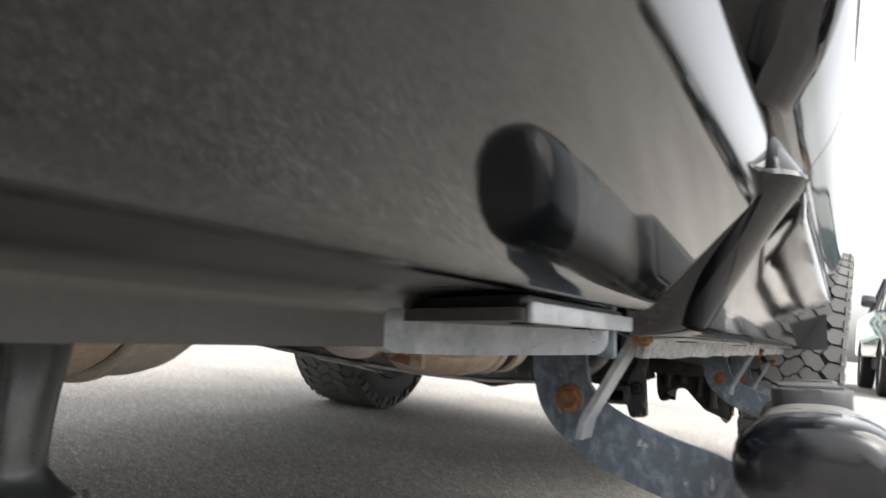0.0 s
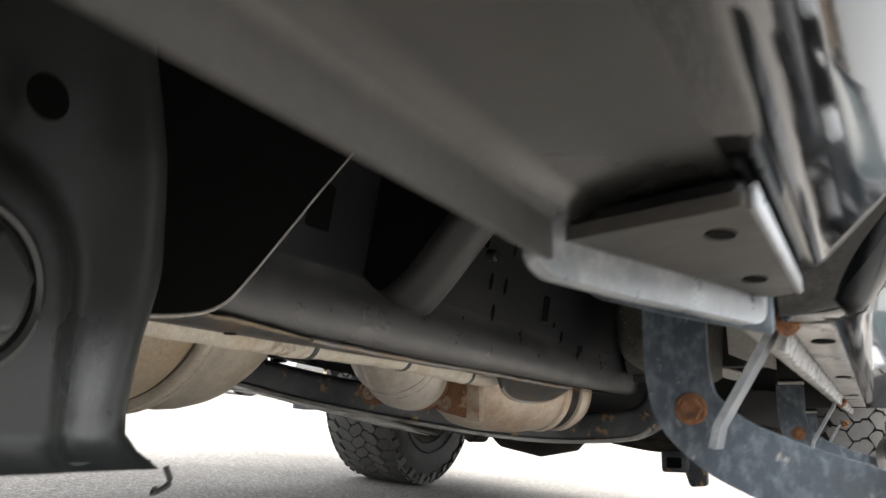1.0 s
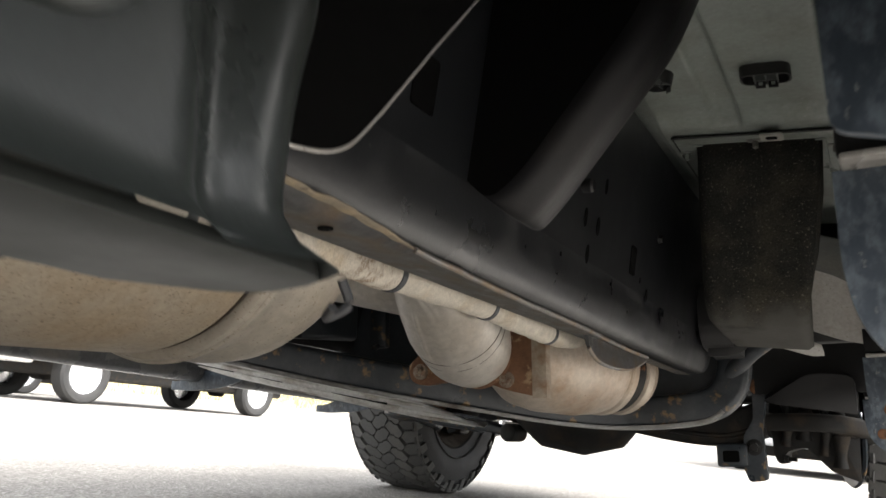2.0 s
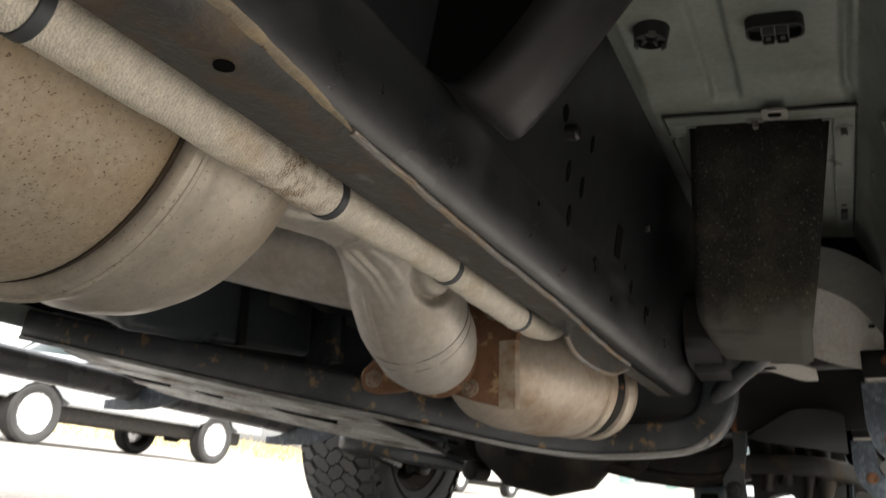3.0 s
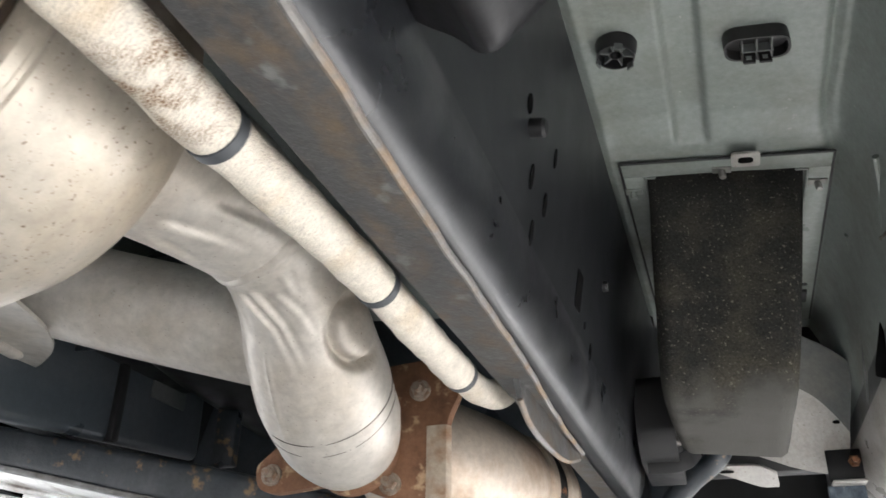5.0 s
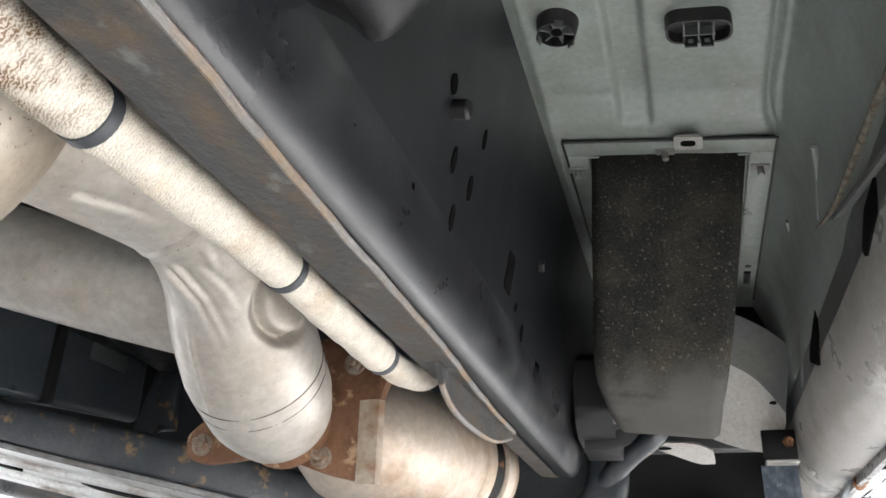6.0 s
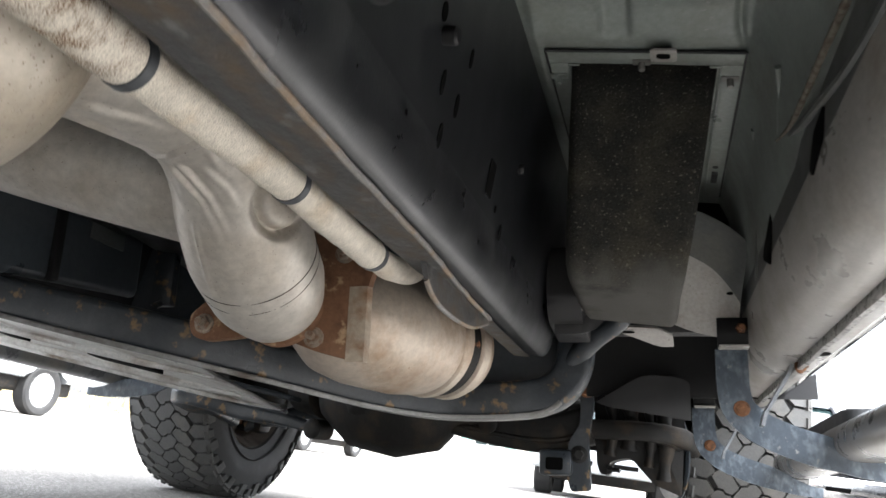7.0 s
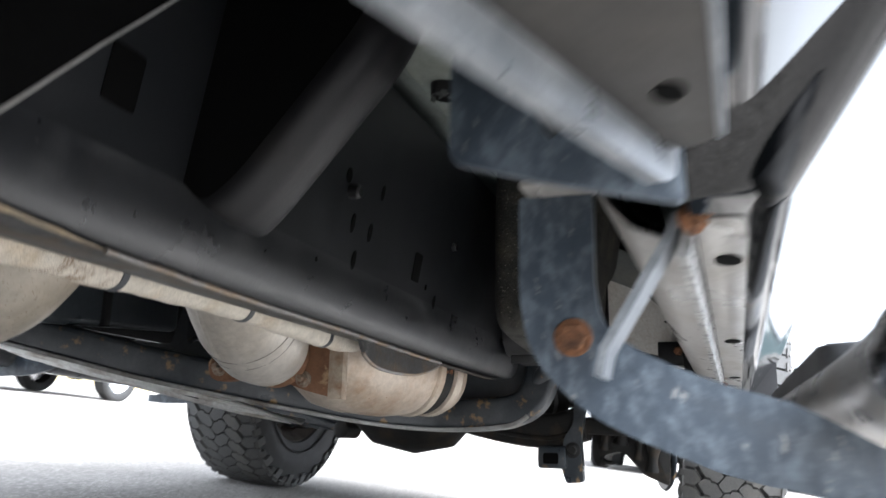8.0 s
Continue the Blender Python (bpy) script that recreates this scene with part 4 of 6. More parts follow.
outline = rounded([(-0.3425, 1.000), (-0.314, 1.000), (-0.314, 1.026), (-0.3425, 1.026)], 0.004)
bm = prism(outline, z0 - 0.0135, z0 - 0.0105, "z", 0.0006)
part("plate_tab", tilt(bm), SILL_PAINT, access, "small pale tab with a slot")
outline = rounded([(-0.336, 1.007), (-0.321, 1.007), (-0.321, 1.018), (-0.336, 1.018)], 0.005)
part("tab_slot", tilt(prism(outline, z0 - 0.0141, z0 - 0.0134, "z")), VOID, access)
for x, y in ((-0.352, 1.046), (-0.2544, 1.083), (-0.4500, 1.084)):
    bm = box((x - 0.010, y - 0.008, z0 - 0.006), (x + 0.010, y + 0.004, z0 - 0.0035), 0.001)
    lathe([(0, 0.0038), (0.012, 0.0038), (0.0135, 0.0028)], facing((x, y - 0.001, z0 - 0.004), (0, -0.35, -1)), 12, bm)
    part("plate_clip", tilt(bm), ECOAT if x < -0.4 else CLIP_METAL, access)
bm = box((-0.259, 1.385, z0 - 0.008), (-0.250, 1.425, z0 - 0.003), 0.001)
lathe([(0, 0.0042), (0.001, 0.0042)], facing((-0.2545, 1.366, z0 - 0.0041), (0, 0, -1)), 14, bm)
part("plate_latch", tilt(bm), PLASTIC, access, "small dark latch and hole")


def felt_box():
    """A soft box: slanted back, rounded foot that narrows towards the nose."""
    bm = bmesh.new()
    rows = [(1.050, 0.735, -0.432, -0.268), (1.053, 0.70, -0.433, -0.274), (1.062, 0.64, -0.437, -0.284), (1.074, 0.575, -0.4405, -0.295), (1.083, 0.535, -0.4435, -0.302),
            (1.090, 0.512, -0.4445, -0.307), (1.099, 0.497, -0.4450, -0.310), (1.118, 0.486, -0.4448, -0.313), (1.16, 0.480, -0.4435, -0.316), (1.22, 0.475, -0.4415, -0.317), (1.275, 0.471, -0.438, -0.319),
            (1.297, 0.475, -0.436, -0.320), (1.305, 0.495, -0.435, -0.321)]
    rings = []
    for y, z, xa, xb in rows:
        ring = []
        for k in range(17):
            t = k / 16
            edge = min(t, 1 - t)
            lift = 0.012 * max(0, 1 - edge / 0.07) ** 2
            x = xa + (xb - xa) * t
            w = 0.003 * noise.noise(Vector((x * 18, y * 18, z * 18)))
            ring.append(bm.verts.new((x, y + lift * 0.8 + w, z + lift * 0.6)))
        ring.append(bm.verts.new((xb + 0.002, 1.33, max(z, 0.52) + 0.1)))
        ring.append(bm.verts.new((xa - 0.002, 1.33, max(z, 0.52) + 0.1)))
        rings.append(ring)
    for a, b in zip(rings, rings[1:]):
        for k in range(len(a)):
            j = (k + 1) % len(a)
            bm.faces.new((a[k], a[j], b[j], b[k]))
    bm.faces.new(rings[0])
    bm.faces.new(rings[-1][::-1])
    part("felt_covered_box", tilt(bm), FELT, truck, "black felt-covered box, dusty at its foot and lightened there", sharp=80)


felt_box()

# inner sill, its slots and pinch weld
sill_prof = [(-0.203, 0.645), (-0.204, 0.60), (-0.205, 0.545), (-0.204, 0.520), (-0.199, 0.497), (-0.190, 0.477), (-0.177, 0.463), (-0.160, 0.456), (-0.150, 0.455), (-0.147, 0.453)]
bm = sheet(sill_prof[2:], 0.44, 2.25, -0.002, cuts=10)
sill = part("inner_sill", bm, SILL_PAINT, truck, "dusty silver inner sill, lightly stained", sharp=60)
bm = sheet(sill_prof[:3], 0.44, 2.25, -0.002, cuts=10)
part("sill_wall", bm, DARKENED_GREY, sill, "upright wall of the sill, darkened for its weaker light")
for corners in (((0.832, 0.570), (0.880, 0.566), (0.912, 0.544), (0.905, 0.534), (0.845, 0.546)), ((1.176, 0.590), (1.262, 0.566), (1.275, 0.556), (1.212, 0.533), (1.186, 0.560)), ((0.56, 0.552), (0.62, 0.550), (0.62, 0.53), (0.56, 0.532))):
    bm = prism(rounded(corners, 0.006), -0.2085, -0.203, "x", 0.001)
    part("sill_slot", bm, VOID, sill)
bm = sweep(smooth_line([(-0.2045, 0.46, 0.540), (-0.206, 0.70, 0.552), (-0.207, 0.878, 0.584), (-0.207, 1.03, 0.620), (-0.207, 1.12, 0.637), (-0.207, 1.20, 0.636), (-0.207, 1.27, 0.618), (-0.206, 1.33, 0.590), (-0.205, 1.37, 0.552)], 6), 0.0048, 10)
part("pressed_ridge", bm, DARKENED_GREY, sill)
line = smooth_line([(-0.2095, 0.50, 0.585), (-0.2095, 0.70, 0.594), (-0.210, 0.80, 0.601), (-0.2105, 0.90, 0.606), (-0.2105, 0.98, 0.614), (-0.211, 1.045, 0.628), (-0.212, 1.12, 0.650), (-0.213, 1.22, 0.660), (-0.213, 1.35, 0.655)], 14)
part("seam_sealer", sweep(line, [0.0034 + 0.0014 * noise.noise(Vector((p.y * 90, 2, 0))) for p in line], 10), CRUST, sill, "crusty brown seam sealer")
for a, b in (((-0.2215, 0.955, 0.668), (-0.2125, 1.035, 0.632)), ((-0.2235, 1.16, 0.690), (-0.2135, 1.235, 0.660))):
    part("panel_fold", sweep(smooth_line([a, tuple((Vector(a) + Vector(b)) / 2 + Vector((0.002, 0, 0.004))), b], 5), 0.0032, 8), ECOAT, sill)
bm = sheet([(-0.1490, 0.438), (-0.1445, 0.459)], 0.42, 2.20, -0.006, cuts=30)
for v in bm.verts:
    v.co.z += 0.0009 * math.sin(v.co.y * 31) if v.co.z < 0.45 else 0
part("pinch_weld", bm, PINCH_STEEL, sill, "pale scraped pinch weld flange")


def corner_skin(levels, rx, ry, end):
    """A solid of the body side whose rear corner is rounded in plan; levels are (height, outer x, rear y)."""
    bm = bmesh.new()
    rings = []
    for z, x, y in levels:
        r = min(rx, x + 0.136)
        loop = [(-0.14, y), (x - r - 0.001, y)]
        loop += [(x - r + r * math.sin(a), y + ry - ry * math.cos(a)) for a in np.linspace(0.06, math.pi / 2, 14)]
        loop += [(x, y + ry + 0.10), (x, end), (-0.14, end)]
        rings.append([bm.verts.new((px, py, z)) for px, py in loop])
    count = len(rings[0])
    for a, b in zip(rings, rings[1:]):
        for k in range(count):
            j = (k + 1) % count
            bm.faces.new((a[k], a[j], b[j], b[k]))
    bm.faces.new(rings[0][::-1])
    bm.faces.new(rings[-1])
    return bm


def curve_levels(points, steps=5):
    return [tuple(p) for p in smooth_line(points, steps)]


def rocker():
    low = [(0.4545, -0.112, 0.366), (0.456, -0.098, 0.364)] + curve_levels([(0.459, -0.0905, 0.361), (0.475, -0.0785, 0.350), (0.500, -0.0600, 0.334), (0.530, -0.0375, 0.315), (0.550, -0.0200, 0.302), (0.556, -0.0165, 0.299)], 4) + [(0.5595, -0.0180, 0.299)]
    ob = part("rocker_panel", corner_skin(low, 0.030, 0.036, 2.28), GLOSS_BLACK, truck, "gloss black painted rocker panel", sharp=40)
    bm = prism(rounded([(-0.1380, 0.402), (-0.1125, 0.402), (-0.1105, 0.44), (-0.1105, 2.24), (-0.1380, 2.24)], [0.010, 0.012, 0.02, 0, 0]), 0.4524, 0.4542, "z", 0.0006)
    part("rocker_underside", bm, SILL_PAINT, ob, "pale dusty rocker underside", sharp=60)
    for y in (0.50, 0.92, 1.4):
        bm = lathe([(0, 0.011), (0.0008, 0.0108)], facing((-0.122, y, 0.4519), (0, 0, -1)) @ Matrix.Diagonal((0.8, 1.4, 1, 1)), 18)
        part("drain_hole", bm, VOID, ob)
    ledge = curve_levels([(0.5598, -0.0185, 0.300), (0.566, -0.022, 0.306), (0.585, -0.032, 0.326), (0.604, -0.040, 0.345), (0.613, -0.041, 0.352)], 4)
    part("rocker_ledge", corner_skin(ledge, 0.030, 0.036, 2.26), GLOSS_BLACK, ob, sharp=60)
    high = [(0.6132, -0.036, 0.348)] + curve_levels([(0.616, -0.028, 0.344), (0.630, -0.018, 0.338), (0.66, 0.000, 0.327), (0.72, 0.016, 0.314), (0.85, 0.026, 0.306), (1.00, 0.020, 0.306), (1.08, 0.004, 0.308), (1.10, -0.03, 0.31)], 4)
    part("cab_corner_panel", corner_skin(high, 0.030, 0.04, 0.62), GLOSS_BLACK, truck, "gloss black painted body panel", sharp=60)
    outline = [(-0.14, 0.6135)] + [(x, z) for z, x, y in high] + [(-0.14, 1.10)]
    for name, a, b in (("rear_door", 0.624, 1.40), ("front_door", 1.404, 2.36)):
        part(name, prism(outline, a, b, "y"), GLOSS_BLACK, truck, "gloss black painted body panel", sharp=60)


rocker()


def bed_side():
    lip = [(-0.1940, 0.4435), (-0.1940, 0.4575), (-0.1932, 0.4600), (-0.1915, 0.4620)]
    under = [(-0.1915, 0.4620), (-0.188, 0.4655), (-0.181, 0.4690), (-0.150, 0.4704), (-0.1290, 0.4698)]
    prof = [(-0.1290, 0.4698), (-0.1180, 0.4690), (-0.1135, 0.4692), (-0.1105, 0.4708), (-0.1070, 0.4733), (-0.1030, 0.4772), (-0.0945, 0.4858), (-0.085, 0.4958), (-0.075, 0.5063), (-0.065, 0.5168), (-0.055, 0.5273), (-0.0475, 0.5352),
            (-0.0435, 0.5415), (-0.0412, 0.5490), (-0.0398, 0.558), (-0.0388, 0.568), (-0.0382, 0.576), (-0.0385, 0.583), (-0.0400, 0.592), (-0.043, 0.602),
            (-0.050, 0.614), (-0.060, 0.626), (-0.067, 0.644), (-0.068, 0.68), (-0.060, 0.76), (-0.052, 0.90), (-0.058, 1.10), (-0.07, 1.25)]
    prof = [(p.x, p.y) for p in smooth_line([(x, z, 0) for x, z in prof], 3)]
    bm = sheet(prof, -1.5, 0.285, 0.003, cuts=8)
    ob = part("bed_side_panel", bm, GLOSS_BLACK, truck, "gloss black bed side panel, its underside dusty", sharp=50)
    part("turned_under_flange", sheet(under, -1.5, 0.285, 0.003, cuts=7), UNDER_PANEL, ob, "turned-under flange, darkened for the shaded ground it reflects", sharp=60)
    part("flange_lip", sheet(lip, -1.5, 0.0938, 0.003, cuts=6), DUSTY_BLACK, ob, "dusty grey lip of the flange", sharp=60)
    outline = [(-0.012, 0.4478), (0.02, 0.4470), (0.06, 0.4464), (0.0925, 0.4460), (0.0928, 0.4585), (0.05, 0.4588), (0.0, 0.4590), (-0.010, 0.4560), (-0.015, 0.4520)]
    part("flange_tape", prism(outline, -0.1952, -0.1944, "x", 0.0002), TAPE, ob, "scuffed dark patch on the flange")
    return ob


bed = bed_side()


def corner_bracket():
    """The holed plate and upright web below the front foot of the bed side."""
    outline = [(-0.1235, 0.093), (-0.1225, 0.287), (-0.139, 0.300), (-0.158, 0.262), (-0.2035, 0.122)]
    bm = prism(rounded(outline, 0.005), 0.4565, 0.4625, "z", 0.0015)
    ob = part("rocker_end_bracket", bm, DULL_BRACKET, truck, "grey painted corner bracket plate with two holes")
    for x, y in ((-0.139, 0.132), (-0.139, 0.236)):
        bm = lathe([(0, 0.0066), (0.0008, 0.0066)], facing((x, y, 0.4567), (0, 0, -1)) @ Matrix.Diagonal((0.9, 1.3, 1, 1)), 20)
        part("bracket_hole", bm, VOID, ob)
    # Added black block: stands for the plate's dark reflection in the panel.
    bm = prism(rounded([(-0.126, 0.097), (-0.126, 0.283), (-0.150, 0.283), (-0.200, 0.126)], 0.006), 0.463, 0.4680, "z", 0.0015)
    part("spacer_block", bm, FRAME_BLACK, ob, "black block for the dark reflection above the plate")
    bm = box((-0.1235, 0.094, 0.4555), (-0.1205, 0.286, 0.4650), 0.001)
    part("bracket_edge", bm, PALE_STEEL, ob, "bare pale plate edge")
    # the web stands along the slanted edge of the plate
    a, b = Vector((-0.2060, 0.106)), Vector((-0.1445, 0.304))
    d = (b - a).normalized()
    length = (b - a).length
    line = [(-0.004, 0.447), (0.008, 0.4405), (0.06, 0.4395), (length - 0.012, 0.4405), (length, 0.446), (length, 0.468), (0.03, 0.472), (0.0, 0.470)]
    m = Matrix.Translation((a.x, a.y, 0)) @ Matrix.Rotation(-math.atan2(d.x, d.y), 4, "Z")
    one = prism(rounded(line, 0.006), -0.004, 0.004, "x", 0.0018)
    bmesh.ops.transform(one, matrix=m, verts=one.verts)
    part("bracket_web", one, PALE_STEEL, ob, "pale grey scuffed side web")
    bm = prism(rounded([(-0.2480, 0.466), (-0.20, 0.452), (-0.139, 0.437), (-0.139, 0.545), (-0.2480, 0.545)], [0.008, 0.01, 0.004, 0, 0]), 0.312, 0.318, "y", 0.0015)
    part("end_web", bm, GALV, ob, "blue-grey scuffed end plate")
    return ob


corner_bracket()


# -- side step: tube, pad and three hooked brackets --
def step_bar():
    bar = new("side_step")
    bar.parent = truck
    cx, cz, fall = -0.016, 0.375, 0.026
    shape = [(math.copysign(abs(math.cos(a)) ** 0.75, -math.cos(a)) * 0.049, math.copysign(abs(math.sin(a)) ** 0.8, math.sin(a)) * 0.031) for a in np.linspace(0, 2 * math.pi, 37)[:-1]]

    def along(y):
        """The tube drops a little and bows inboard towards the nose."""
        return Vector((cx - 0.030 * smooth_step(y, 0.40, 0.95), y, cz - fall * (y - 0.3)))

    part("step_tube", sweep([along(y) for y in np.linspace(0.352, 2.27, 28)], 1.0, shape=shape), TUBE, bar, "oval step tube, coated grey-black and dust-streaked below", sharp=60)
    ys = [0.292, 0.2935, 0.298, 0.306, 0.316, 0.330, 0.356]
    sc = [0.60, 0.76, 0.89, 0.965, 1.0, 1.02, 1.02]
    part("end_cap", sweep([(cx, y, cz) for y in ys], sc, shape=shape), CAP, bar, "rounded black rubber end cap", sharp=60)
    far = along(2.27)
    part("end_cap", sweep([(far.x, 2.56 - y, far.z) for y in ys], sc, shape=shape), CAP, bar, "rounded black rubber end cap", sharp=60)
    for y0, y1 in ((0.60, 1.05), (1.50, 1.98)):
        outline = rounded([(-0.036, y0), (0.036, y0), (0.036, y1), (-0.036, y1)], 0.03, 6)
        bm = prism(outline, 0.022, 0.044, "z", 0.004)
        for k in range(int((y1 - y0) / 0.02) - 2):
            y = y0 + 0.03 + k * 0.02
            box((-0.029, y, 0.0435), (0.029, y + 0.011, 0.047), 0.001, bm)
        for v in bm.verts:
            p = along(v.co.y)
            v.co += Vector((p.x, 0, p.z))
        part("step_pad", bm, PAD, bar, "ribbed grey-black rubber step pad", sharp=30)
    return bar


def hook_bracket(y, dx=0.0, dz=0.0, top=0.50):
    """A hooked flat bar: up on the sill, round a wide bend, then out and down under the tube."""
    inner, outer = [], []
    mid = [(-0.228, top + 0.013), (-0.228, top - 0.02), (-0.2275, 0.43), (-0.222, 0.403), (-0.208, 0.385), (-0.185, 0.368), (-0.14, 0.349), (-0.09, 0.334), (-0.05, 0.319), (-0.015, 0.309), (0.012, 0.305)]
    line = smooth_line([(a, b, 0) for a, b in mid], 5)
    for i, p in enumerate(line):
        d = (line[min(i + 1, len(line) - 1)] - line[max(i - 1, 0)]).normalized()
        n = Vector((-d.y, d.x, 0))
        w = 0.0245 if p.x < -0.10 else 0.0245 - 0.0135 * min(1, (p.x + 0.10) / 0.09)
        outer.append(p - n * w)
        inner.append(p + n * w)
    outline = [(p.x, p.y + dz) for p in outer] + [(p.x, p.y + dz) for p in reversed(inner)]
    bm = prism(outline, y - 0.004, y + 0.004, "y", 0.001)
    ob = part("step_bracket", bm, GALV, truck, "scuffed blue-grey hooked step bracket", sharp=40)
    bm = hex_bolt((-0.217, y - 0.004, 0.400 + dz), (0, -1, 0), 0.016, 0.007, 0.0122)
    part("bracket_bolt", bm, RUST, ob, "rusty flanged hex bolt")
    bm = sheet([(-0.150, 0.462 + dz), (-0.156, 0.448 + dz), (-0.192, 0.388 + dz), (-0.196, 0.372 + dz)], y - 0.062, y - 0.028, 0.005)
    part("strut", bm, PALE_STEEL, ob, "pale galvanised strut")
    bm = hex_bolt((-0.1415, y - 0.068, 0.4545 + dz), (0.7, -0.6, 0.2), 0.013, 0.010, 0.009, 0.005)
    part("pinch_bolt", bm, RUST, ob, "rusty pinch weld bolt")
    bm = box((-0.247, y - 0.030, top + 0.012 + dz), (-0.202, y + 0.004, top + 0.017 + dz), 0.002)
    part("bracket_shelf", bm, SILL_PAINT, ob)
    bm = box((-0.247, y + 0.002, top + dz), (-0.203, y + 0.007, top + 0.063 + dz), 0.002)
    part("backing_plate", bm, FRAME_BLACK, ob)
    bm = box((-0.2485, y - 0.009, top + 0.019 + dz), (-0.2015, y - 0.0045, top + 0.063 + dz), 0.004)
    part("upper_strap", bm, FRAME_BLACK, ob, "black upper strap")
    bm = hex_bolt((-0.212, y - 0.004, top + 0.045 + dz), (0, -1, 0), 0.015, 0.012, 0.0, 0.01)
    part("upper_bolt", bm, RUST, ob, "rusty nut and stud")
    for piece in (ob, *ob.children):
        piece.data.transform(Matrix.Translation((dx, 0, 0)))
    return ob


def mirrored(ob, parent):
    """The same part again on the far side of the truck."""
    twin = ob.copy()
    scene.collection.objects.link(twin)
    twin.parent = parent
    if ob.data:
        twin.data = ob.data.copy()
        twin.data.transform(FLIP)
        twin.data.flip_normals()
    for child in list(ob.children):
        mirrored(child, twin)


for near in (step_bar(), hook_bracket(0.475, top=0.482), hook_bracket(1.538, dx=-0.005, dz=-0.013, top=0.479), hook_bracket(2.17, dx=-0.022, dz=-0.041, top=0.470)):
    mirrored(near, truck)


# -- heat-sleeved pipe along the rail --
def sleeve():
    path = [(-0.65, -0.30, 0.495), (-0.615, 0.05, 0.472), (-0.598, 0.25, 0.466), (-0.596, 0.42, 0.464), (-0.596, 0.487, 0.464), (-0.594, 0.57, 0.465), (-0.592, 0.66, 0.465), (-0.591, 0.76, 0.461),
            (-0.589, 0.845, 0.458), (-0.584, 0.885, 0.456), (-0.575, 0.915, 0.461), (-0.566, 0.935, 0.476)]
    line = smooth_line(path, 8)
    radii = []
    for p in line:
        r = 0.0158 if p.y < 0.48 else 0.0145 if p.y < 0.66 else 0.0140 if p.y < 0.84 else 0.0128
        r += 0.0004 * math.sin(p.y * 70) + 0.0004 * math.sin(p.y * 181)
        radii.append(r)
    ob = part("heat_sleeve", sweep(line, radii, 24), BRAID, truck, "cream braided heat sleeve, scorched brown in patches", sharp=80)
    for y, r in ((0.240, 0.0166), (0.490, 0.0160), (0.667, 0.0150), (0.847, 0.0142)):
        i = min(range(len(line)), key=lambda k: abs(line[k].y - y))
        d = (line[i + 1] - line[i - 1]).normalized()
        p = line[i]
        bm = sweep([p - d * 0.0040, p - d * 0.0034, p + d * 0.0034, p + d * 0.0040], [r - 0.001, r + 0.0002, r + 0.0002, r - 0.001], 24)
        part("clamp_band", bm, CLAMP, ob, "dark grey clamp band")


sleeve()


